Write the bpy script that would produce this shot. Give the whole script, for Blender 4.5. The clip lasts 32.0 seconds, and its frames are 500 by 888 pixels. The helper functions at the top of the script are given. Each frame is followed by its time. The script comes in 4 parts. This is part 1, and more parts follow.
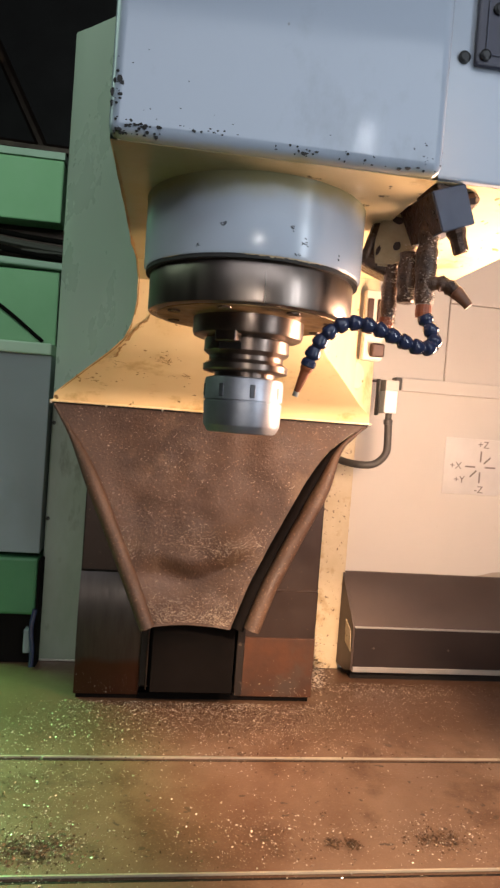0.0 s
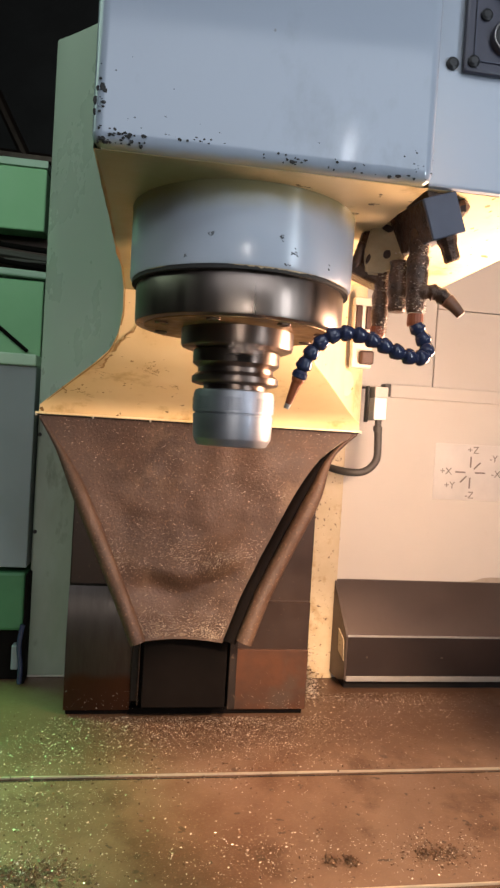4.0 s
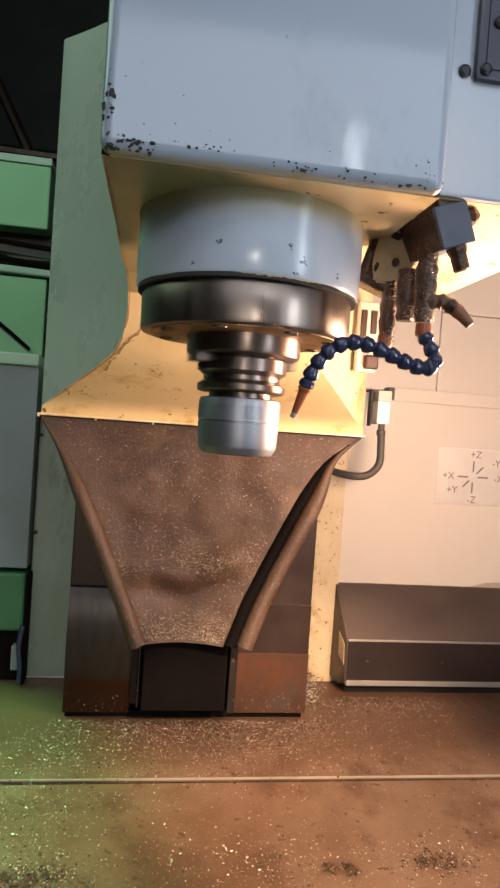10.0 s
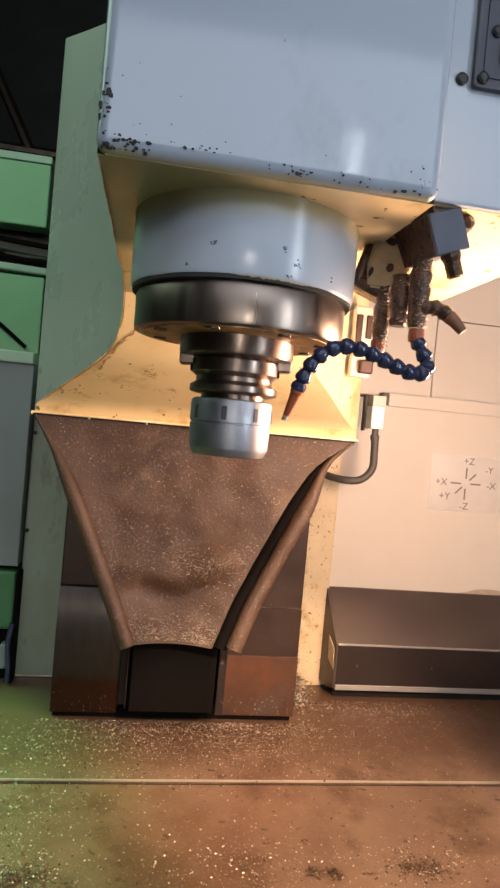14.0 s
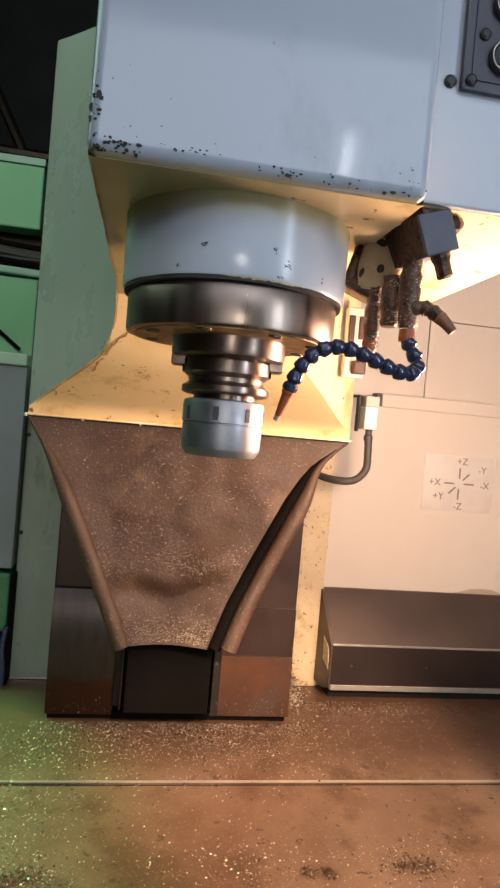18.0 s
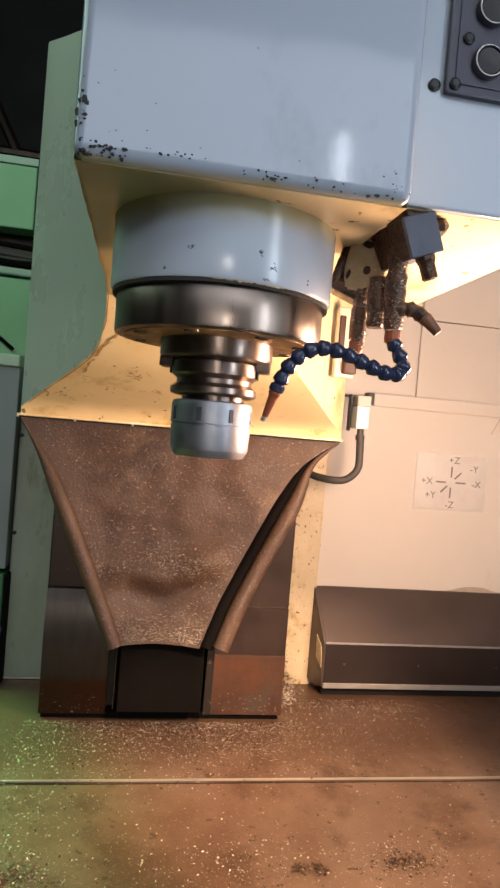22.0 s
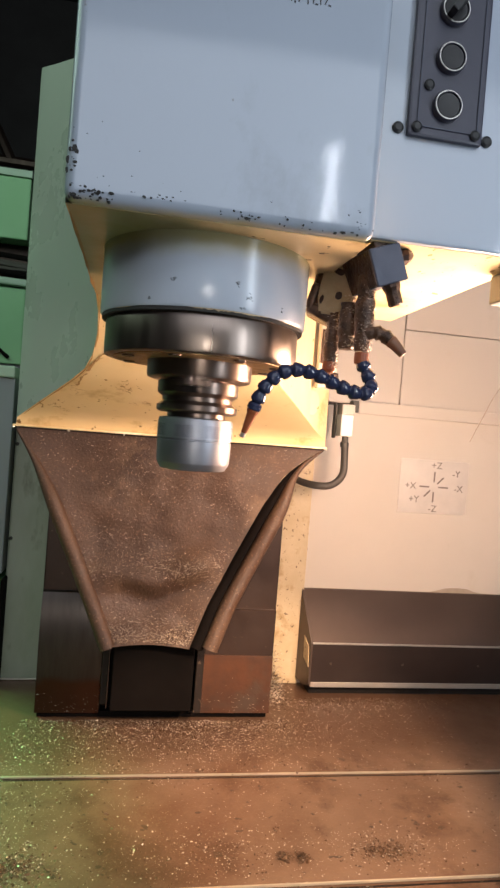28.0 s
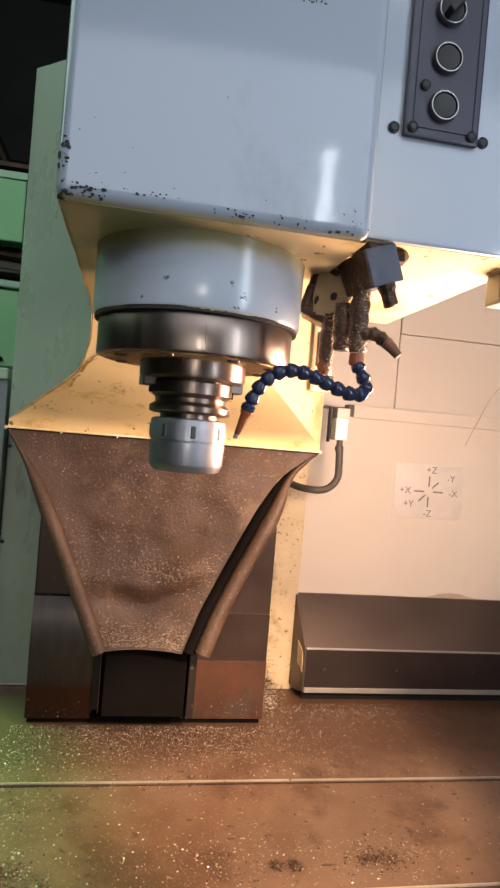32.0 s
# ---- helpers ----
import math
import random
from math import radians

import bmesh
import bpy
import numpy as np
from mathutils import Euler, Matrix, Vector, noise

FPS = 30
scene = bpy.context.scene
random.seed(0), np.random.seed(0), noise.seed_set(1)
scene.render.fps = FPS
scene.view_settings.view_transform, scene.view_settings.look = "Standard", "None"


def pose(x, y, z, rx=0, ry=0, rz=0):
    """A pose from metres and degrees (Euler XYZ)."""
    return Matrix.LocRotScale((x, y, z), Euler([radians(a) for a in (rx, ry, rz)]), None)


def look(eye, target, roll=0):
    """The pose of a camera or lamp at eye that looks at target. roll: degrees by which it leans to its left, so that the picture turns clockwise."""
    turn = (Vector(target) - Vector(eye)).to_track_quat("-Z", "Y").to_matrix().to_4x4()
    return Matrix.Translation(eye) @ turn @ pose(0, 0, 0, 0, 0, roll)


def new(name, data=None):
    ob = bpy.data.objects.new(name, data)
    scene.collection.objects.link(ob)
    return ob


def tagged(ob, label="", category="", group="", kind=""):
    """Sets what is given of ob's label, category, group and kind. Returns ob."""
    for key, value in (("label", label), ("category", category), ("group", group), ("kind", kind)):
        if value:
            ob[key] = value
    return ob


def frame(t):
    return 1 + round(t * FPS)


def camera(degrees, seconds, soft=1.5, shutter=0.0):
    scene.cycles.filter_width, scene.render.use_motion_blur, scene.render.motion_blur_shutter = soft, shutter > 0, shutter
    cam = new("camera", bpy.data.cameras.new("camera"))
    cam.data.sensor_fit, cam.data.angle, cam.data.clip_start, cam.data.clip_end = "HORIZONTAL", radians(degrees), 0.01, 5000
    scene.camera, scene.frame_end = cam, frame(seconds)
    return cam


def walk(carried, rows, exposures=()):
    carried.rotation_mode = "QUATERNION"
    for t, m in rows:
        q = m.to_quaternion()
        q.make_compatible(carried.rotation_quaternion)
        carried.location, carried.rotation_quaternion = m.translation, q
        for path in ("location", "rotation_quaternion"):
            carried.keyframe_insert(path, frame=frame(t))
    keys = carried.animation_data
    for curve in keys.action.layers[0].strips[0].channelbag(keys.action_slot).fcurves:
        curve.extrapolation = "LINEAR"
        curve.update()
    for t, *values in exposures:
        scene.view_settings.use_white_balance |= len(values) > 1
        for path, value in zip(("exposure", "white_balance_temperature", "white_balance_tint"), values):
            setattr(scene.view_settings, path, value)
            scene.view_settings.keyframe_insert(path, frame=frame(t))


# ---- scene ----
cam = camera(42.54, 32.0, soft=2.5, shutter=0.35)
PATH = [
    (0, look((-0.0855, -0.7547, 0.6477), (0.0429, 0.2365, 0.6140), 4.272)),
    (0.5, look((-0.0871, -0.7474, 0.6483), (0.0504, 0.2425, 0.6144), 3.812)),
    (1, look((-0.0921, -0.7388, 0.6459), (0.0514, 0.2504, 0.6143), 3.694)),
    (1.5, look((-0.0912, -0.7380, 0.6452), (0.0528, 0.2511, 0.6144), 3.624)),
    (2, look((-0.0859, -0.7350, 0.6450), (0.0581, 0.2542, 0.6158), 3.510)),
    (2.5, look((-0.0844, -0.7280, 0.6476), (0.0612, 0.2610, 0.6182), 3.355)),
    (3, look((-0.0884, -0.7285, 0.6520), (0.0583, 0.2603, 0.6238), 3.367)),
    (3.5, look((-0.0880, -0.7374, 0.6550), (0.0592, 0.2514, 0.6301), 3.395)),
    (5.5, look((-0.0859, -0.7395, 0.6566), (0.0584, 0.2497, 0.6336), 3.593)),
    (6, look((-0.0844, -0.7388, 0.6558), (0.0609, 0.2504, 0.6342), 3.600)),
    (6.5, look((-0.0864, -0.7364, 0.6555), (0.0601, 0.2526, 0.6339), 3.646)),
    (7, look((-0.0857, -0.7369, 0.6515), (0.0613, 0.2520, 0.6292), 3.679)),
    (7.5, look((-0.0802, -0.7430, 0.6517), (0.0676, 0.2458, 0.6304), 3.618)),
    (8, look((-0.0791, -0.7429, 0.6564), (0.0705, 0.2456, 0.6351), 3.569)),
    (8.5, look((-0.0871, -0.7287, 0.6565), (0.0637, 0.2595, 0.6329), 3.631)),
    (9, look((-0.0866, -0.7273, 0.6570), (0.0625, 0.2612, 0.6312), 3.678)),
    (9.5, look((-0.0857, -0.7303, 0.6626), (0.0623, 0.2583, 0.6366), 3.752)),
    (10, look((-0.0933, -0.7316, 0.6673), (0.0534, 0.2572, 0.6397), 4.056)),
    (10.5, look((-0.0919, -0.7368, 0.6683), (0.0543, 0.2521, 0.6405), 4.209)),
    (11, look((-0.0915, -0.7382, 0.6681), (0.0546, 0.2507, 0.6412), 4.420)),
    (11.5, look((-0.0920, -0.7388, 0.6687), (0.0548, 0.2500, 0.6429), 4.628)),
    (12, look((-0.0911, -0.7392, 0.6685), (0.0571, 0.2495, 0.6443), 4.766)),
    (12.5, look((-0.0909, -0.7370, 0.6673), (0.0582, 0.2515, 0.6444), 4.936)),
    (13, look((-0.0898, -0.7299, 0.6654), (0.0604, 0.2585, 0.6424), 5.025)),
    (13.5, look((-0.0875, -0.7269, 0.6655), (0.0633, 0.2614, 0.6426), 5.137)),
    (14, look((-0.0882, -0.7325, 0.6670), (0.0646, 0.2555, 0.6439), 5.214)),
    (14.5, look((-0.0892, -0.7353, 0.6671), (0.0659, 0.2524, 0.6439), 5.340)),
    (16.5, look((-0.0895, -0.7405, 0.6670), (0.0739, 0.2459, 0.6499), 4.901)),
    (17, look((-0.0855, -0.7399, 0.6671), (0.0803, 0.2462, 0.6505), 4.840)),
    (17.5, look((-0.0851, -0.7366, 0.6657), (0.0768, 0.2501, 0.6482), 4.937)),
    (18, look((-0.0849, -0.7362, 0.6659), (0.0747, 0.2508, 0.6460), 4.977)),
    (18.5, look((-0.0865, -0.7398, 0.6666), (0.0722, 0.2473, 0.6467), 5.031)),
    (19, look((-0.0859, -0.7418, 0.6676), (0.0725, 0.2453, 0.6457), 5.129)),
    (19.5, look((-0.0882, -0.7438, 0.6680), (0.0716, 0.2431, 0.6464), 5.128)),
    (20, look((-0.0886, -0.7439, 0.6688), (0.0724, 0.2428, 0.6470), 5.169)),
    (20.5, look((-0.0847, -0.7430, 0.6679), (0.0785, 0.2433, 0.6454), 5.165)),
    (21, look((-0.0756, -0.7458, 0.6681), (0.0875, 0.2406, 0.6472), 5.024)),
    (21.5, look((-0.0750, -0.7446, 0.6687), (0.0883, 0.2417, 0.6481), 4.896)),
    (22, look((-0.0767, -0.7440, 0.6684), (0.0886, 0.2420, 0.6475), 4.792)),
    (22.5, look((-0.0756, -0.7431, 0.6683), (0.0909, 0.2427, 0.6476), 4.637)),
    (23, look((-0.0759, -0.7446, 0.6697), (0.0924, 0.2409, 0.6496), 4.513)),
    (23.5, look((-0.0726, -0.7454, 0.6693), (0.0971, 0.2398, 0.6478), 4.388)),
    (24, look((-0.0700, -0.7477, 0.6695), (0.1002, 0.2375, 0.6469), 4.244)),
    (24.5, look((-0.0783, -0.7689, 0.6738), (0.0928, 0.2161, 0.6508), 4.214)),
    (25, look((-0.0764, -0.7989, 0.6771), (0.0948, 0.1859, 0.6489), 4.254)),
    (25.5, look((-0.0686, -0.8164, 0.6818), (0.1005, 0.1688, 0.6533), 4.276)),
    (27.5, look((-0.0692, -0.7939, 0.6845), (0.1015, 0.1912, 0.6623), 4.430)),
    (28, look((-0.0694, -0.8013, 0.6858), (0.1028, 0.1836, 0.6678), 4.533)),
    (28.5, look((-0.0719, -0.8052, 0.6866), (0.0999, 0.1798, 0.6669), 4.576)),
    (29, look((-0.0739, -0.8050, 0.6866), (0.0960, 0.1803, 0.6662), 4.643)),
    (29.5, look((-0.0751, -0.8028, 0.6864), (0.0954, 0.1823, 0.6671), 4.745)),
    (30, look((-0.0755, -0.7998, 0.6864), (0.0967, 0.1851, 0.6688), 4.800)),
    (30.5, look((-0.0760, -0.7975, 0.6861), (0.0987, 0.1870, 0.6707), 4.896)),
    (31, look((-0.0755, -0.7955, 0.6858), (0.1003, 0.1888, 0.6712), 5.049)),
    (31.5, look((-0.0722, -0.7967, 0.6846), (0.1062, 0.1872, 0.6727), 5.049)),
    (32, look((-0.0657, -0.7930, 0.6815), (0.1134, 0.1908, 0.6721), 4.822)),
]
walk(cam, PATH)

# ---- light ----
world = bpy.data.worlds.new("world")
scene.world = world
world.use_nodes = True
world.node_tree.nodes["Background"].inputs[0].default_value = (0.55, 0.75, 0.8, 1)
world.node_tree.nodes["Background"].inputs[1].default_value = 0.02
scene.view_settings.exposure = 0.0


def area_lamp(name, m, w, h, power, color):
    d = bpy.data.lights.new(name, "AREA")
    d.shape, d.size, d.size_y, d.energy, d.color = "RECTANGLE", w, h, power, color
    ob = new(name, d)
    ob.matrix_world = m
    return ob


def spot_lamp(name, m, power, color, angle, blend, radius):
    d = bpy.data.lights.new(name, "SPOT")
    d.energy, d.color, d.spot_size, d.spot_blend, d.shadow_soft_size = power, color, radians(angle), blend, radius
    ob = new(name, d)
    ob.matrix_world = m
    return ob


COOL = (0.84, 0.91, 1.0)
WARM = (1.0, 0.65, 0.45)
# tubes under the shop roof, an unseen broad light across the shop, a bare high lamp and a shaded lamp low across the
# aisle
area_lamp("tube_light", look((0.0, -2.3, 3.3), (0.0, 0.0, 0.9)), 2.4, 0.8, 30, COOL)
area_lamp("window_light", look((0.3, -4.5, 2.95), (0.0, 0.0, 0.9)), 6.0, 1.2, 62, COOL)
area_lamp("high_light", look((0.84, -2.9, 2.02), (0.0, 0.0, 0.9)), 0.024, 0.42, 1.3, COOL)
spot_lamp("aisle_light", look((-0.127, -3.1, 0.555), (0.0, 0.3, -0.62)), 66, (1.0, 0.95, 0.88), 50, 0.06, 0.06)
# unseen tall light added near the machine for the upright streak on the housing
area_lamp("door_light", look((0.93, -1.06, 0.86), (0.0, 0.0, 0.82)), 0.10, 0.8, 7.0, (0.8, 0.9, 1.0))
# unseen green lights added at the left, for bay and column and for the table
area_lamp("bay_light", look((-1.6, 0.4, 2.2), (-0.45, 1.2, 0.8)), 1.6, 1.2, 15, (0.68, 1.0, 0.78))
spot_lamp("bay_lamp_light", look((-0.85, 0.80, 0.75), (-0.67, 0.46, 0.0)), 74, (0.26, 1.0, 0.36), 68, 0.28, 0.07)
# work lamp beside the operator and work lamp in the guard
spot_lamp("work_light", look((0.36, -0.66, 0.92), (0.28, 0.46, 0.0)), 146, (1.0, 0.70, 0.46), 36, 0.55, 0.03)
spot_lamp("guard_light", look((0.53, 0.09, 0.69), (0.08, 0.69, 1.04)), 41, WARM, 178, 0.15, 0.12)


# ---- materials ----
def mat(name, base, rough=0.5, metal=0.0, base2=None, scale=8.0, contrast=0.5, bump=0.1, bump_scale=120.0,
        spots=None, spot_scale=20.0, spot_at=0.68, rough2=None, stretch=(1, 1, 1), coat=0.0, stain=None, stain_scale=3.0,
        stain_at=0.55, grain=None, grain_scale=260.0, grain_at=0.5, aniso=0.0, spec=0.5):
    m = bpy.data.materials.new(name)
    m.use_nodes = True
    nt = m.node_tree
    n, l = nt.nodes, nt.links
    b = n["Principled BSDF"]
    tc = n.new("ShaderNodeTexCoord")
    mp = n.new("ShaderNodeMapping")
    mp.inputs["Scale"].default_value = stretch
    l.new(tc.outputs["Object"], mp.inputs[0])
    co = mp.outputs[0]

    def noise_node(s, detail=5.0, roughness=0.6):
        t = n.new("ShaderNodeTexNoise")
        t.inputs["Scale"].default_value, t.inputs["Detail"].default_value = s, detail
        t.inputs["Roughness"].default_value = roughness
        l.new(co, t.inputs["Vector"])
        return t.outputs["Fac"]

    def ramp(fac, a, c):
        r = n.new("ShaderNodeMapRange")
        r.inputs["From Min"].default_value, r.inputs["From Max"].default_value = a, c
        l.new(fac, r.inputs["Value"])
        return r.outputs["Result"]

    def mix(fac, a, c):
        x = n.new("ShaderNodeMix")
        x.data_type = "RGBA"
        l.new(fac, x.inputs["Factor"])
        for sock, v in ((x.inputs["A"], a), (x.inputs["B"], c)):
            if isinstance(v, tuple):
                sock.default_value = (*v, 1)
            else:
                l.new(v, sock)
        return x.outputs["Result"]

    base2 = base2 or tuple(v * 0.8 for v in base)
    w = contrast / 2
    col = mix(ramp(noise_node(scale), 0.5 - w, 0.5 + w), base, base2)
    if stain:
        col = mix(ramp(noise_node(stain_scale, 7, 0.65), stain_at, stain_at + 0.12), col, stain)
    if spots:
        col = mix(ramp(noise_node(spot_scale, 3, 0.5), spot_at, spot_at + 0.03), col, spots)
    if grain:
        col = mix(ramp(noise_node(grain_scale, 3, 0.6), grain_at, grain_at + 0.14), col, grain)
    if aniso:
        tg = n.new("ShaderNodeTangent")
        tg.direction_type, tg.axis = "RADIAL", "Z"
        l.new(tg.outputs[0], b.inputs["Tangent"])
        b.inputs["Anisotropic"].default_value = aniso
        b.inputs["Anisotropic Rotation"].default_value = 0.25
    l.new(col, b.inputs["Base Color"])
    b.inputs["Metallic"].default_value = metal
    b.inputs["Specular IOR Level"].default_value = spec
    r2 = rough2 if rough2 is not None else min(1, rough + 0.15)
    mr = n.new("ShaderNodeMapRange")
    mr.inputs["To Min"].default_value, mr.inputs["To Max"].default_value = rough, r2
    mr.inputs["From Min"].default_value, mr.inputs["From Max"].default_value = 0.35, 0.65
    l.new(noise_node(scale * 3), mr.inputs["Value"])
    l.new(mr.outputs["Result"], b.inputs["Roughness"])
    b.inputs["Coat Weight"].default_value = coat
    b.inputs["Coat Roughness"].default_value = 0.12
    if bump:
        bp = n.new("ShaderNodeBump")
        bp.inputs["Strength"].default_value, bp.inputs["Distance"].default_value = bump, 0.002
        l.new(noise_node(bump_scale, 4), bp.inputs["Height"])
        l.new(bp.outputs["Normal"], b.inputs["Normal"])
    return m


def film_shade(m, colour, z0, z1, ragged=0.03, axis="Z"):
    """Blends oil, rust or painted shade over the paint along an axis, from z1 towards z0, with a ragged front."""
    n, l = m.node_tree.nodes, m.node_tree.links
    b = n["Principled BSDF"]
    paint = b.inputs["Base Color"].links[0].from_socket
    tc, sep, nz, mul, mr, mx = (n.new("ShaderNode" + k) for k in ("TexCoord", "SeparateXYZ", "TexNoise", "Math", "MapRange", "Mix"))
    l.new(tc.outputs["Object"], sep.inputs[0])
    l.new(tc.outputs["Object"], nz.inputs["Vector"])
    nz.inputs["Scale"].default_value, nz.inputs["Detail"].default_value = 22, 4
    mul.operation = "MULTIPLY_ADD"
    l.new(nz.outputs["Fac"], mul.inputs[0])
    mul.inputs[1].default_value = ragged
    l.new(sep.outputs[axis], mul.inputs[2])
    mr.interpolation_type = "SMOOTHSTEP"
    mr.inputs["From Min"].default_value, mr.inputs["From Max"].default_value = z0 + ragged / 2, z1 + ragged / 2
    l.new(mul.outputs[0], mr.inputs["Value"])
    mx.data_type = "RGBA"
    l.new(mr.outputs["Result"], mx.inputs["Factor"])
    l.new(paint, mx.inputs["A"])
    mx.inputs["B"].default_value = (*colour, 1)
    l.new(mx.outputs["Result"], b.inputs["Base Color"])


def glow(name, color, strength):
    m = bpy.data.materials.new(name)
    m.use_nodes = True
    b = m.node_tree.nodes["Principled BSDF"]
    b.inputs["Base Color"].default_value = (*color, 1)
    b.inputs["Emission Color"].default_value = (*color, 1)
    b.inputs["Emission Strength"].default_value = strength
    return m


M_HEAD = mat("head_enamel", (0.435, 0.485, 0.57), 0.06, rough2=0.10, base2=(0.405, 0.45, 0.525), scale=4, contrast=0.9, bump=0.17, bump_scale=14, spots=(0.30, 0.31, 0.33), spot_scale=70, spot_at=0.76,
             stain=(0.35, 0.385, 0.445), stain_scale=6, stain_at=0.57, stretch=(1, 1, 0.6))
film_shade(M_HEAD, (0.44, 0.39, 0.20), 0.8995, 0.8905, 0.010)
M_HOUSE = mat("housing_enamel", (0.46, 0.51, 0.59), 0.2, rough2=0.25, base2=(0.42, 0.465, 0.54), scale=9, contrast=0.9, bump=0.05, bump_scale=40, stretch=(1, 1, 0.3), spots=(0.33, 0.34, 0.36), spot_scale=80, spot_at=0.77)
# Shade and the underside's reflection painted over the top of the housing
film_shade(M_HOUSE, (0.36, 0.32, 0.17), 0.862, 0.890, 0.022)
M_OILY = mat("oil_stained_enamel", (0.86, 0.69, 0.41), 0.34, base2=(0.77, 0.59, 0.30), scale=7, bump=0.15, bump_scale=60, coat=0.25,
             stain=(0.50, 0.33, 0.12), stain_scale=7, stain_at=0.58, spots=(0.20, 0.11, 0.035), spot_scale=38, spot_at=0.69)
M_UNDER = mat("oily_underside", (0.86, 0.69, 0.41), 0.34, base2=(0.70, 0.53, 0.27), scale=8, bump=0.15, bump_scale=60, coat=0.25,
              stain=(0.42, 0.28, 0.11), stain_scale=9, stain_at=0.55, spots=(0.14, 0.09, 0.035), spot_scale=38, spot_at=0.67)
# Housing's shade painted in with the dirt, darker from right to left
film_shade(M_UNDER, (0.36, 0.30, 0.14), 0.08, -0.07, 0.16, "X")
M_PITTED = mat("pitted_yellow_enamel", (0.56, 0.44, 0.28), 0.45, base2=(0.44, 0.33, 0.19), scale=14, bump=0.4, bump_scale=140,
               stain=(0.36, 0.24, 0.11), stain_scale=16, stain_at=0.55, spots=(0.12, 0.07, 0.035), spot_scale=110, spot_at=0.66)
M_COL = mat("column_paint", (0.41, 0.44, 0.40), 0.27, rough2=0.285, base2=(0.375, 0.41, 0.34), scale=2.0, contrast=1.0, bump=0.008, bump_scale=30)
M_CREAM = mat("cream_panel", (0.54, 0.475, 0.405), 0.5, base2=(0.505, 0.44, 0.375), scale=3, bump=0.04, bump_scale=50,
              stain=(0.475, 0.41, 0.335), stain_scale=5, stain_at=0.62)
M_OIL = mat("brown_oil_run", (0.30, 0.17, 0.065), 0.5, base2=(0.42, 0.26, 0.10), scale=60, bump=0)
M_STAIN = mat("grey_brown_grime", (0.30, 0.235, 0.175), 0.6, base2=(0.36, 0.29, 0.22), scale=50, bump=0.1)
M_MARK = mat("black_marker", (0.03, 0.028, 0.03), 0.5, bump=0)
M_FACE = mat("oily_brown_face", (0.36, 0.22, 0.09), 0.4, 0.4, base2=(0.17, 0.095, 0.04), scale=30, contrast=0.3, bump=0.2)
M_BLOCKP = mat("grimy_cream_block", (0.55, 0.43, 0.26), 0.42, base2=(0.38, 0.27, 0.14), scale=35, contrast=0.4, bump=0.4, spots=(0.20, 0.12, 0.06), spot_scale=150, spot_at=0.73)
M_CHIPPED = mat("bare_chipped_iron", (0.025, 0.022, 0.02), 0.7, bump=0.3)
# Upright light and dark streaks in the colour stand for reflections
M_RING = mat("streaked_oily_steel", (0.29, 0.235, 0.205), 0.27, 1.0, base2=(0.20, 0.155, 0.13), scale=24, contrast=1.0, bump=0.0, stretch=(1, 1, 0.03))
M_TOOL = mat("brown_tool_steel", (0.25, 0.195, 0.17), 0.3, 1.0, base2=(0.17, 0.12, 0.095), scale=25, bump=0.03, bump_scale=250, aniso=0.6)
M_NUT = mat("satin_nut_steel", (0.40, 0.40, 0.44), 0.42, 1.0, base2=(0.29, 0.285, 0.31), scale=26, bump=0.02, bump_scale=300, aniso=0.3)
# Near-black that stands for the shade inside slots, seams and gaps
M_DARK = mat("recess_shade", (0.016, 0.012, 0.010), 0.8, bump=0.1, spec=0.2)
M_RUBBER = mat("chip_dusted_rubber", (0.096, 0.050, 0.029), 0.5, base2=(0.040, 0.019, 0.011), scale=7, bump=1.0, bump_scale=170, contrast=0.5, grain=(0.25, 0.152, 0.095), grain_scale=210, grain_at=0.60,
               stain=(0.132, 0.080, 0.049), stain_scale=9, stain_at=0.55)
M_COVER = mat("oily_cover_steel", (0.06, 0.038, 0.03), 0.34, 0.7, base2=(0.038, 0.024, 0.02), scale=6, bump=0.1, bump_scale=90,
              stain=(0.10, 0.05, 0.028), stain_scale=5, stain_at=0.60, spots=(0.14, 0.09, 0.06), spot_scale=120, spot_at=0.70)
M_RUST = mat("rusty_cover_steel", (0.098, 0.034, 0.013), 0.42, 0.3, base2=(0.050, 0.022, 0.012), scale=12, contrast=0.45, bump=0.3, bump_scale=120,
             stain=(0.065, 0.038, 0.025), stain_scale=7, stain_at=0.55, spots=(0.16, 0.10, 0.06), spot_scale=120, spot_at=0.76)
M_RUSTD = mat("dark_rusty_steel", (0.065, 0.029, 0.018), 0.45, 0.4, base2=(0.036, 0.02, 0.015), scale=14, contrast=0.6, bump=0.2, bump_scale=120)
M_ROLL = mat("worn_cover_steel", (0.068, 0.058, 0.053), 0.3, 1.0, base2=(0.04, 0.033, 0.03), scale=9, contrast=0.6, bump=0.1, bump_scale=90, stretch=(6, 1, 1), rough2=0.46)
film_shade(M_ROLL, (0.060, 0.028, 0.018), 0.106, 0.080, 0.035)
M_BLACK = mat("flat_black", (0.005, 0.0035, 0.003), 0.8, bump=0.1, spec=0.08)
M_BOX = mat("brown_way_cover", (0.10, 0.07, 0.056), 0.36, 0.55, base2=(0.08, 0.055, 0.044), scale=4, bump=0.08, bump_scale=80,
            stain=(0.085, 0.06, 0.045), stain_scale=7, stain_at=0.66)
M_BOX_SHADE = mat("shaded_cover_steel", (0.045, 0.03, 0.025), 0.34, 0.6, base2=(0.03, 0.02, 0.017), scale=5, bump=0.08, bump_scale=80)
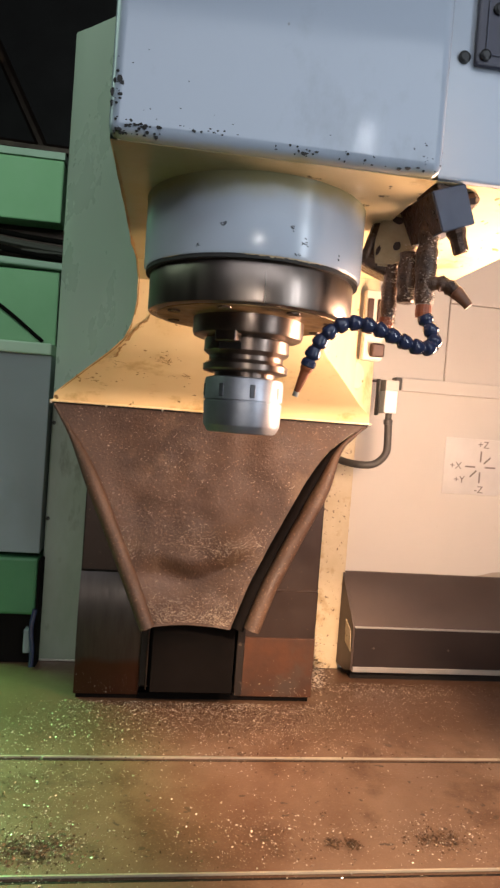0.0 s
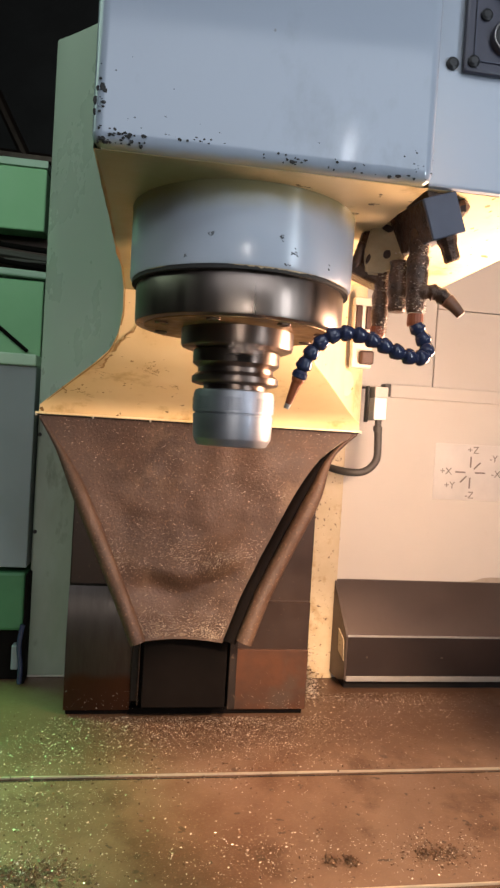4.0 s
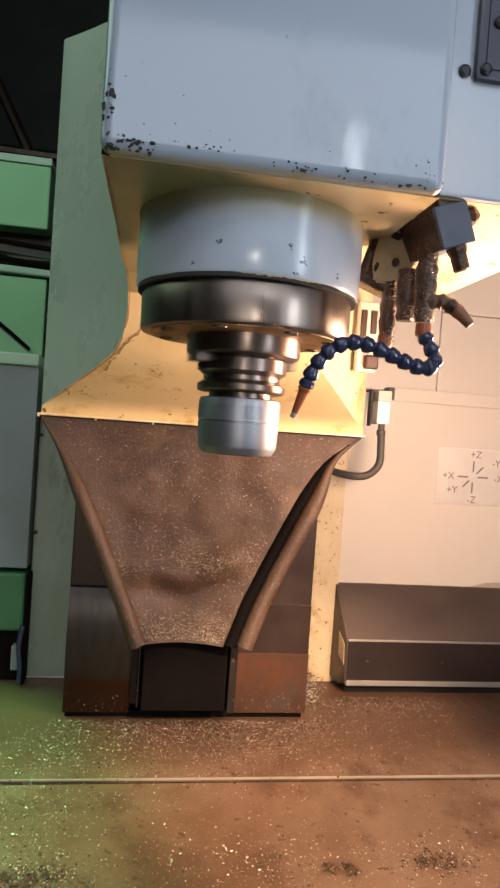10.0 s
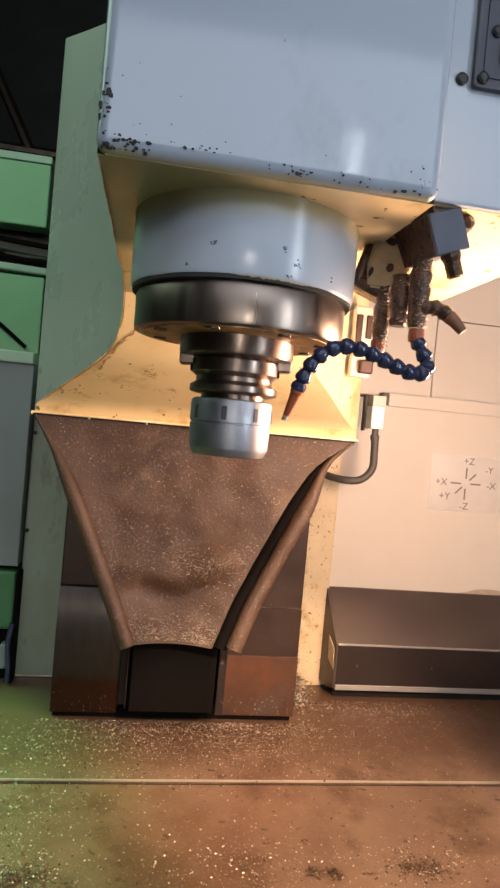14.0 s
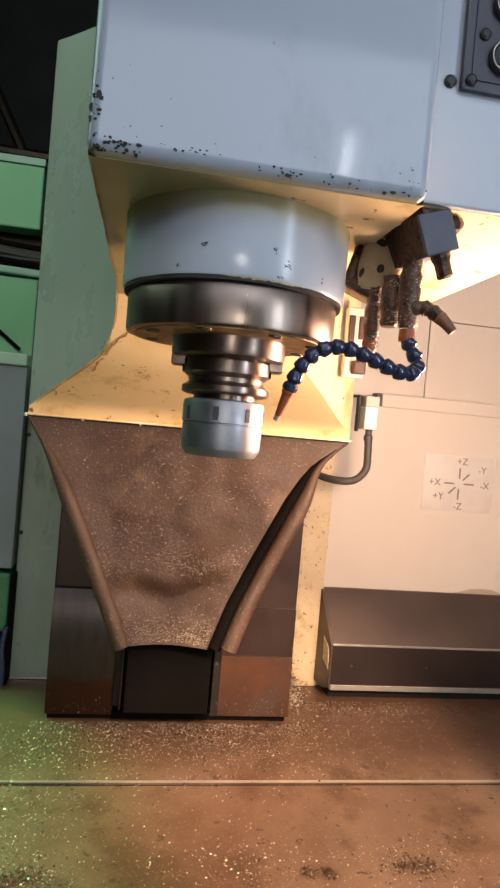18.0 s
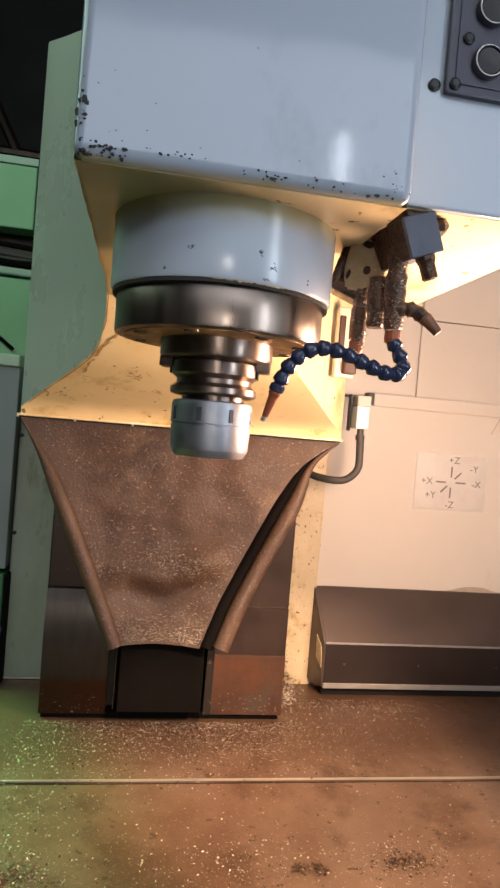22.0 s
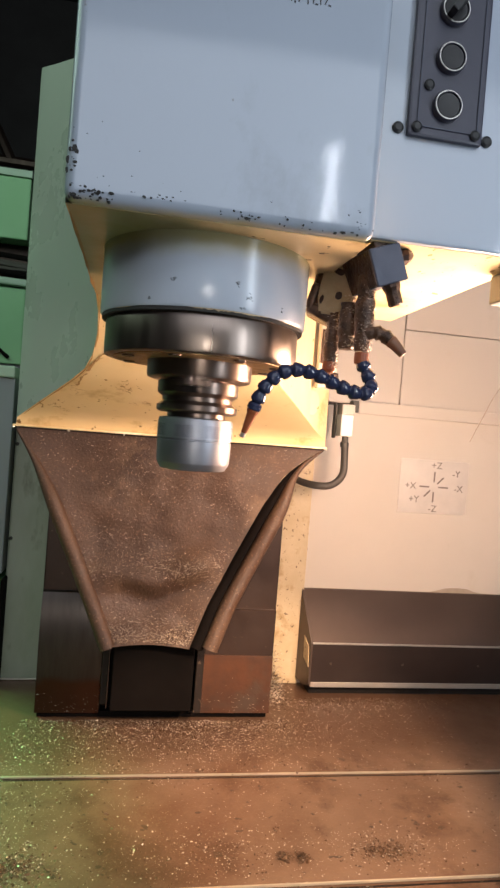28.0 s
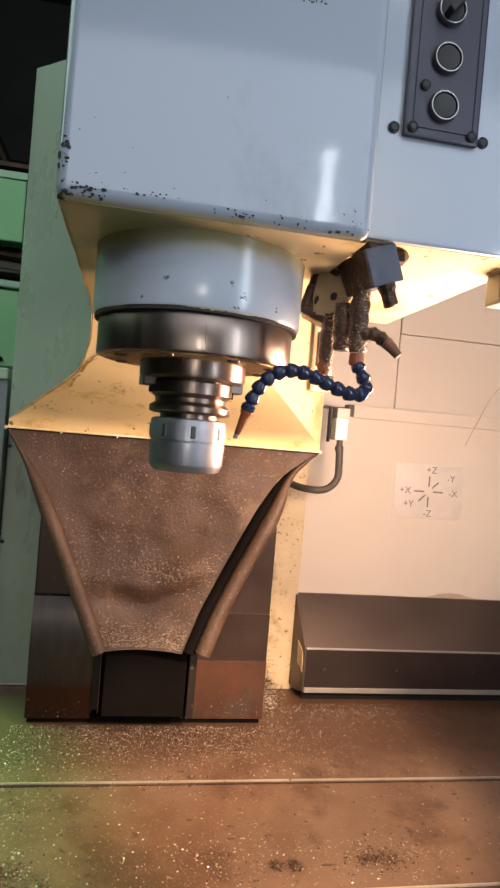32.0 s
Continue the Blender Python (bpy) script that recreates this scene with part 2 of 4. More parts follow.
M_ALU = mat("aluminium_strip", (0.6, 0.56, 0.5), 0.35, 0.9, scale=20, bump=0.1)
M_TABLE = mat("oily_cast_iron", (0.252, 0.150, 0.096), 0.34, 0.3, base2=(0.158, 0.080, 0.046), scale=4.5, contrast=0.28, bump=0.4, bump_scale=180, grain=(0.27, 0.165, 0.10), grain_scale=200, grain_at=0.58,
              stain=(0.125, 0.062, 0.034), stain_scale=7, stain_at=0.53, spots=(0.09, 0.05, 0.028), spot_scale=45, spot_at=0.67)
# Darker brown towards the back of the table
film_shade(M_TABLE, (0.132, 0.070, 0.041), 0.44, 0.62, 0.14, "Y")
M_STRIP = mat("dark_guide_steel", (0.022, 0.015, 0.012), 0.5, 0.3, scale=30, bump=0.3, spec=0.3, spots=(0.09, 0.06, 0.04), spot_scale=110, spot_at=0.64)
M_EDGE = mat("lit_slot_edge", (0.85, 0.72, 0.55), 0.3, 0.7, scale=30, bump=0.2)
M_GREEN = mat("green_machine_paint", (0.26, 0.50, 0.26), 0.5, base2=(0.22, 0.44, 0.22), scale=3, bump=0.05)
M_FOOT = mat("grimy_column_paint", (0.31, 0.34, 0.28), 0.4, base2=(0.17, 0.20, 0.14), scale=7, contrast=0.5, bump=0.15, bump_scale=70, stretch=(1, 1, 0.35),
             stain=(0.09, 0.085, 0.06), stain_scale=9, stain_at=0.57, spots=(0.05, 0.05, 0.045), spot_scale=50, spot_at=0.72)
# Shaded copy of the green machine paint, for the casting
M_GREEN_SHADE = mat("shaded_green_paint", (0.045, 0.15, 0.06), 0.5, scale=6, bump=0.1)
M_PALE = mat("pale_green_paint", (0.42, 0.55, 0.42), 0.5, scale=4, bump=0.05)
M_CAB = mat("grey_cabinet_paint", (0.21, 0.235, 0.245), 0.4, scale=3, bump=0.03, stain=(0.17, 0.19, 0.19), stain_scale=4, stain_at=0.56)
M_BLUE = mat("blue_hose_plastic", (0.026, 0.034, 0.078), 0.14, base2=(0.018, 0.022, 0.048), scale=30, bump=0.05, rough2=0.22, grain=(0.20, 0.19, 0.20), grain_scale=160, grain_at=0.66)
M_ORANGE = mat("orange_nozzle_plastic", (0.30, 0.075, 0.024), 0.4, scale=30, bump=0.1)
M_NOZZLE = mat("grimy_orange_plastic", (0.22, 0.085, 0.04), 0.4, base2=(0.10, 0.045, 0.025), scale=60, contrast=0.4, bump=0.4)
M_VALVE = mat("dark_blue_block", (0.068, 0.073, 0.105), 0.42, 0.2, scale=20, bump=0.1)
M_GRIME = mat("grimy_brass_fitting", (0.13, 0.068, 0.04), 0.26, 0.35, base2=(0.03, 0.016, 0.011), scale=55, contrast=0.35, bump=1.0, bump_scale=170)
M_SLOT = mat("shaded_nut_steel", (0.10, 0.10, 0.11), 0.5, 0.8, scale=30, bump=0.1)
M_PLASTIC = mat("black_panel_plastic", (0.040, 0.040, 0.062), 0.3, base2=(0.05, 0.05, 0.075), scale=20, bump=0.05)
M_BUTTON = mat("black_button", (0.012, 0.012, 0.014), 0.35, bump=0.05)
M_CHROME = mat("chrome_bezel", (0.5, 0.48, 0.46), 0.25, 1.0, bump=0.0)
M_WHITE = mat("white_connector", (0.8, 0.77, 0.72), 0.4, bump=0.03)
M_CABLE = mat("grey_cable", (0.07, 0.06, 0.05), 0.5, bump=0.1)
M_PLATE = mat("engraved_plate", (0.70, 0.62, 0.55), 0.35, 0.3, scale=10, bump=0.05)
M_INK = mat("dark_engraving", (0.22, 0.17, 0.14), 0.6, bump=0)
M_SHOP = mat("dark_shop_wall", (0.035, 0.032, 0.03), 0.8, scale=1.5, bump=0.2)
M_FLOOR = mat("shop_concrete", (0.16, 0.15, 0.14), 0.7, scale=2, bump=0.2)
M_CHIP = mat("bright_metal_chip", (0.80, 0.72, 0.62), 0.3, 0.5, base2=(0.45, 0.32, 0.21), scale=60, bump=0)
M_CHIPD = mat("dark_metal_chip", (0.12, 0.066, 0.038), 0.4, 0.7, scale=60, bump=0)


# ---- mesh helpers ----
def part(name, bm, material, parent=None, label=""):
    me = bpy.data.meshes.new(name)
    bm.to_mesh(me)
    bm.free()
    me.materials.append(material)
    ob = new(name, me)
    if parent:
        ob.parent = parent
    if label:
        ob["label"] = label
    return ob


def smooth(ob, angle=35):
    for p in ob.data.polygons:
        p.use_smooth = True
    ob.data.set_sharp_from_angle(angle=radians(angle))
    return ob


def flat_faces(ob):
    """Large faces stay flat, only the rounded edges shade over."""
    m = ob.modifiers.new("weighted", "WEIGHTED_NORMAL")
    m.weight, m.keep_sharp = 100, True
    return ob


def thing(name, at=(0, 0, 0)):
    ob = new(name)
    ob.empty_display_size = 0.02
    ob.location = at
    return ob


def hexa(bm, c):
    """A solid from eight corners: four below, four above, both counter-clockwise."""
    v = [bm.verts.new(p) for p in c]
    for f in ((3, 2, 1, 0), (4, 5, 6, 7), (0, 1, 5, 4), (1, 2, 6, 5), (2, 3, 7, 6), (3, 0, 4, 7)):
        bm.faces.new([v[i] for i in f])


def box(x0, x1, y0, y1, z0, z1, bevel=0.0, seg=2):
    bm = bmesh.new()
    hexa(bm, [(x0, y0, z0), (x1, y0, z0), (x1, y1, z0), (x0, y1, z0), (x0, y0, z1), (x1, y0, z1), (x1, y1, z1), (x0, y1, z1)])
    if bevel:
        bmesh.ops.bevel(bm, geom=bm.edges[:], offset=bevel, segments=seg, affect="EDGES", profile=0.5)
    return bm


def extrude_x(profile, x0, x1, bevel=0.0):
    """A closed profile of (y, z) points swept along x."""
    bm = bmesh.new()
    a = [bm.verts.new((x0, y, z)) for y, z in profile]
    b = [bm.verts.new((x1, y, z)) for y, z in profile]
    n = len(profile)
    bm.faces.new(a[::-1])
    bm.faces.new(b)
    for i in range(n):
        bm.faces.new((a[i], a[(i + 1) % n], b[(i + 1) % n], b[i]))
    bmesh.ops.recalc_face_normals(bm, faces=bm.faces[:])
    if bevel:
        bmesh.ops.bevel(bm, geom=bm.edges[:], offset=bevel, segments=2, affect="EDGES")
    return bm


def lathe(profile, seg=64, caps=True):
    """Points (radius, z) turned round the z axis."""
    bm = bmesh.new()
    rings = []
    for r, z in profile:
        rings.append([bm.verts.new((r * math.sin(2 * math.pi * i / seg), -r * math.cos(2 * math.pi * i / seg), z)) for i in range(seg)])
    for a, b in zip(rings, rings[1:]):
        for i in range(seg):
            bm.faces.new((a[i], a[(i + 1) % seg], b[(i + 1) % seg], b[i]))
    if caps:
        bm.faces.new(rings[0])
        bm.faces.new(rings[-1])
    bmesh.ops.recalc_face_normals(bm, faces=bm.faces[:])
    return bm


def tube(points, radius, seg=12, taper=None):
    """A round bar along a smooth line through the points."""
    pts = [Vector(p) for p in points]
    bm = bmesh.new()
    rings = []
    side = None
    for i, p in enumerate(pts):
        d = (pts[min(i + 1, len(pts) - 1)] - pts[max(i - 1, 0)]).normalized()
        if side is None:
            side = d.cross(Vector((0.3, 0.2, 0.9))).normalized()
        side = (side - d * side.dot(d)).normalized()
        up = d.cross(side)
        r = radius if taper is None else taper[i]
        rings.append([bm.verts.new(p + (side * math.cos(2 * math.pi * k / seg) + up * math.sin(2 * math.pi * k / seg)) * r) for k in range(seg)])
    for a, b in zip(rings, rings[1:]):
        for k in range(seg):
            bm.faces.new((a[k], a[(k + 1) % seg], b[(k + 1) % seg], b[k]))
    bm.faces.new(rings[0])
    bm.faces.new(rings[-1])
    bmesh.ops.recalc_face_normals(bm, faces=bm.faces[:])
    return bm


def spline(points, n):
    """n points on a smooth curve through the given ones."""
    p = [Vector(q) for q in points]
    out = []
    for k in range(n):
        s = k / (n - 1) * (len(p) - 1)
        i = min(int(s), len(p) - 2)
        u = s - i
        a, b, c, d = p[max(i - 1, 0)], p[i], p[i + 1], p[min(i + 2, len(p) - 1)]
        out.append(0.5 * ((2 * b) + (c - a) * u + (2 * a - 5 * b + 4 * c - d) * u * u + (3 * b - a - 3 * c + d) * u ** 3))
    return out


def moved(bm, m):
    bmesh.ops.transform(bm, matrix=m, verts=bm.verts[:])
    return bm


def sheet(rows, thickness=0.0):
    """A grid of points made into a surface."""
    bm = bmesh.new()
    g = [[bm.verts.new(p) for p in r] for r in rows]
    for a, b in zip(g, g[1:]):
        for i in range(len(a) - 1):
            bm.faces.new((a[i], a[i + 1], b[i + 1], b[i]))
    bmesh.ops.recalc_face_normals(bm, faces=bm.faces[:])
    if thickness:
        bmesh.ops.solidify(bm, geom=bm.faces[:], thickness=thickness)
    return bm


# ---- the shop round the machine ----
def shop():
    floor = part("floor", box(-4, 5, -5, 5, -1.0, -0.9), M_FLOOR)
    tagged(floor, "dark oily concrete workshop floor", "floor", kind="structure")
    for name, a in (("wall_back", (-4, 5, 4.6, 4.8, -0.9, 4)), ("wall_front", (-4, 5, -5, -4.8, -0.9, 4)),
                    ("wall_left", (-4.2, -4, -5, 4.8, -0.9, 4)), ("wall_right", (5, 5.2, -5, 4.8, -0.9, 4))):
        tagged(part(name, box(*a), M_SHOP), "unlit dark workshop wall", "wall", kind="structure")
    tagged(part("ceiling", box(-4.2, 5.2, -5, 4.8, 4, 4.2), M_SHOP), "dark workshop roof", "ceiling", kind="structure")
    for k, (x0, z0, x1, z1) in enumerate(((-2.9, 4.0, -1.15, 1.9), (-1.9, 4.0, -1.0, 2.3), (-4.0, 2.35, -0.6, 2.3))):
        b = thing("roof_brace", (0, 3.6, 0))
        part("bar", tube([(x0, 0, z0), (x1, 0, z1)], 0.035, 8), M_COVER, b)
        tagged(b, "rusty brown steel roof brace in the dark", "brace", "roof braces")


shop()


# ---- table ----
SLOTS = (0.446, 0.130, -0.186)


def machine_table():
    t = thing("machine_table", (0, 0, -0.12))
    edges = [0.96, *SLOTS, -0.34]
    w = 0.0068
    for k, (b, a) in enumerate(zip(edges, edges[1:])):
        y1 = b if k == 0 else b - w
        y0 = a if k == len(edges) - 2 else a + w
        bm = box(-1.25, 1.6, y0, y1, 0.03, 0.12, 0.0015, 1)
        part("slab", bm, M_TABLE, t)
    for y in SLOTS:
        # Near-black floor and dark lip for slot shade, bright strip for its lit edge
        part("slot_floor", box(-1.25, 1.6, y - w + 0.0005, y + w - 0.0005, 0.03, 0.1125), M_DARK, t, "near-black slot floor, shade painted in")
        part("slot_edge", box(-1.25, 1.6, y + w - 0.0014, y + w + 0.0014, 0.1175, 0.1210), M_EDGE, t, "bright slot edge, painted as lit")
        part("slot_lip", box(-1.25, 1.6, y - w - 0.001, y - w + 0.0015, 0.116, 0.1204), M_STRIP, t)
    part("body", box(-1.25, 1.6, -0.33, 0.95, -0.1, 0.0295), M_TABLE, t)
    tagged(t, "rust-brown cast iron machine table with slots, strewn with chips", "machine table")
    base = part("machine_bed", box(-1.0, 1.3, -0.25, 1.3, -0.9, -0.22, 0.01), M_GREEN)
    tagged(base, "green painted machine bed under the table", "machine bed")


machine_table()

# ---- column with its arm ----
STATIONS = ((-0.1528, 0.8935, -0.1555, 0.1555), (0.02, 0.8940, -0.1552, 0.1552), (0.16, 0.8935, -0.156, 0.156), (0.255, 0.886, -0.152, 0.155), (0.285, 0.862, -0.149, 0.156), (0.305, 0.834, -0.149, 0.157),
            (0.335, 0.800, -0.1555, 0.163), (0.37, 0.775, -0.171, 0.185), (0.42, 0.755, -0.1995, 0.220), (0.50, 0.727, -0.247, 0.270),
            (0.57, 0.700, -0.291, 0.315), (0.616, 0.680, -0.322, 0.352), (0.624, 0.664, -0.325, 0.354))


def column_top(y):
    """The top falls towards the head."""
    return 1.41 - 0.28 * max(0.0, 0.616 - y) if y > 0.40 else 1.3495


def column():
    c = thing("column", (0, 0, 0))
    part("lower_body", box(-0.377, 0.415, 0.917, 1.3, 0.001, 0.66, 0.006), M_FOOT, c, "grimy lower column")
    # The column's own paint here, coloured yellow for the lamp's light
    part("corner_strip", box(0.305, 0.4145, 0.9125, 0.9165, 0.001, 0.64, 0.001, 1), M_PITTED, c, "pitted corner strip, lamp light in its yellow")
    n = 14
    rows = []
    for y, z, a, b in STATIONS:
        rows.append([(a + (b - a) * i / n, y, z) for i in range(n + 1)])
    rows.append([(x, 0.92, 0.655) for x, _, _ in rows[-1]])
    part("arm_underside", sheet([[(p[0] * 0.99, p[1], p[2] - 0.0008) for p in r] for r in rows[:5]], 0.0003), M_UNDER, c, "oily underside, dirt and shade painted in")
    smooth(part("throat", sheet(rows), M_OILY, c, "yellowed oil-stained throat"), 50)
    for side in (2, 3):
        rows = []
        for k in range(9):
            u = k / 8
            rows.append([(s[side], s[0], s[1] + (column_top(s[0]) - s[1]) * u) for s in STATIONS])
        if side == 2:
            smooth(part("side_face", sheet(rows), M_COL, c, "pale grey-green painted side"), 50)
        else:
            # Yellower than the opposite side
            smooth(part("side_face", sheet(rows), M_OILY, c, "yellow painted side"), 50)
    prof = [(s[2], s[0]) for s in STATIONS] + [(-0.365, 1.3), (0.395, 1.3)] + [(s[3], s[0]) for s in STATIONS[::-1]]
    bm = bmesh.new()
    bm.faces.new([bm.verts.new((x, y, column_top(y))) for x, y in prof])
    part("top_face", bm, M_COL, c)
    for x, sx in ((-0.3215, -0.365), (0.3505, 0.395)):
        part("rear_side", sheet([[(x, 0.624, 0.655), (x, 0.624, 1.41)], [(sx, 1.3, 0.655), (sx, 1.3, 1.41)]], 0.004), M_COL, c)
    part("lip", box(-0.331, 0.358, 0.6145, 0.64, 0.6608, 0.6650, 0.001, 1), M_OILY, c, "thin cream edge strip over the cover")
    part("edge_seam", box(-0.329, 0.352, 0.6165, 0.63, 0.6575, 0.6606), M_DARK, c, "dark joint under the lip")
    for x, a in ((-0.3285, 35), (-0.215, -30), (-0.10, 60), (0.355, 20)):
        part("rivet", moved(lathe([(0.0026, 0), (0.0026, 0.002), (0.001, 0.003)], 8), pose(x, 0.614, 0.659, 90, 0, a)), M_ALU, c)
    for z in (0.61, 0.367):
        part("screw", moved(lathe([(0.005, 0), (0.005, 0.003), (0.0005, 0.004)], 12), pose(-0.3705, 0.9172, z, 90)), M_CHIPPED, c)
    part("foot_edge", box(-0.377, -0.262, 0.9135, 0.9168, 0.0012, 0.0062, 0.0008, 1), M_ALU, c, "thin pale edge at the foot")
    # oil marks along the throat's edge and across it
    def under(y):
        for p, q in zip(STATIONS, STATIONS[1:]):
            if y <= q[0]:
                u = (y - p[0]) / (q[0] - p[0])
                return p[1] + (q[1] - p[1]) * u, p[2] + (q[2] - p[2]) * u
        return STATIONS[-1][1], STATIONS[-1][2]

    rnd = random.Random(31)
    wrinkles = []
    for cx, cy, sx, sy, count in ((-0.10, 0.43, 0.016, 0.014, 10), (-0.235, 0.54, 0.02, 0.012, 8), (-0.19, 0.43, 0.008, 0.02, 5), (-0.06, 0.505, 0.012, 0.01, 4), (-0.145, 0.29, 0.003, 0.03, 4)):
        for k in range(count):
            x, y, a = rnd.gauss(cx, sx), min(0.59, rnd.gauss(cy, sy)), rnd.uniform(-0.6, 0.9)
            q = rnd.uniform(0.004, 0.010)
            if x - q > under(y)[1] + 0.006:
                wrinkles.append(([(x + q * i * math.cos(a), y + q * i * math.sin(a)) for i in (-1, -0.4, 0.3, 1)], rnd.uniform(0.0007, 0.0015)))
    for marks, w in (*wrinkles, ([(under(-0.13 + 0.0725 * k)[1] + 0.002, -0.13 + 0.0725 * k) for k in range(11)], 0.0028),
                     ([(-0.126, 0.322), (-0.142, 0.336), (-0.151, 0.348), (-0.158, 0.36), (-0.168, 0.374)], 0.0026),
                     ([(-0.166, 0.385), (-0.174, 0.392), (-0.180, 0.405), (-0.184, 0.42), (-0.191, 0.434)], 0.0028),
                     ([(-0.065, 0.49), (-0.058, 0.50), (-0.048, 0.508)], 0.0012), ([(-0.143, 0.202), (-0.136, 0.205), (-0.130, 0.201)], 0.0012),
                     ([(-0.268, 0.53), (-0.262, 0.545), (-0.266, 0.558)], 0.0022)):
        ln = spline([(x, y, under(y)[0] - 0.002) for x, y in marks], 24)
        if len(marks) < 11:
            ln = [p + Vector((0.005 * noise.noise(p * 95), 0.006 * noise.noise(p * 80 + Vector((5, 1, 2))), 0)) for p in ln]
        rows = []
        for k, p in enumerate(ln):
            ww = w * (0.55 + 0.9 * noise.noise(p * 90)) * (0.3 if k in (0, 23) else 1)
            d = (ln[min(k + 1, 23)] - ln[max(k - 1, 0)]).normalized()
            u0, u1 = p.y + d.x * ww, p.y - d.x * ww
            rows.append([(p.x - d.y * ww, u0, under(u0)[0] - 0.0016), (p.x + d.y * ww, u1, under(u1)[0] - 0.0016)])
        part("oil_mark", sheet(rows), M_OIL, c, "brown oil run")
    # pits and flakes in the oily paint
    rnd = random.Random(12)
    for x, y, sx, sy, n in ((-0.10, 0.425, 0.018, 0.012, 26), (-0.15, 0.505, 0.014, 0.008, 9), (-0.235, 0.535, 0.022, 0.012, 16), (-0.145, 0.27, 0.004, 0.05, 12),
                            (0.05, 0.5, 0.1, 0.05, 14), (-0.2, 0.44, 0.02, 0.02, 8)):
        for k in range(n):
            px, py, s = rnd.gauss(x, sx), min(0.605, rnd.gauss(y, sy)), 0.0007 + 0.0022 * rnd.random() ** 2
            if px < under(py)[1] + 0.006:
                continue
            bm = bmesh.new()
            m = rnd.randint(5, 7)
            pts = []
            for j in range(m):
                yy = py + s * math.sin(6.283 * j / m) * rnd.uniform(0.5, 1.3)
                pts.append(bm.verts.new((px + s * math.cos(6.283 * j / m) * rnd.uniform(0.5, 1.3), yy, under(yy)[0] - 0.0007)))
            bm.faces.new(pts)
            part("pit", bm, M_OIL, c)
    # pocket and boss beside the throat
    for x, z0 in ((0.300, 0.842), (0.3205, 0.867)):
        part("pocket_slot", box(x - 0.006, x + 0.006, 0.4985, 0.503, z0, 0.913, 0.001, 1), M_RUSTD, c, "oily brown slot")
    part("pocket_plate", box(0.290, 0.331, 0.502, 0.52, 0.79, 0.93, 0.002, 1), M_CREAM, c, "cream side plate")
    part("boss", moved(lathe([(0.03, -0.01), (0.03, 0.005), (0.026, 0.008), (0.012, 0.008)], 32), pose(0.286, 0.535, 0.76, 90, 0, 40)), M_OILY, c)
    part("fitting", box(0.305, 0.333, 0.49, 0.53, 0.797, 0.824, 0.004), M_RUSTD, c, "small grimy fitting beside the throat")
    tagged(c, "pale grey-green machine column, its throat yellowed by oil", "machine column")


column()


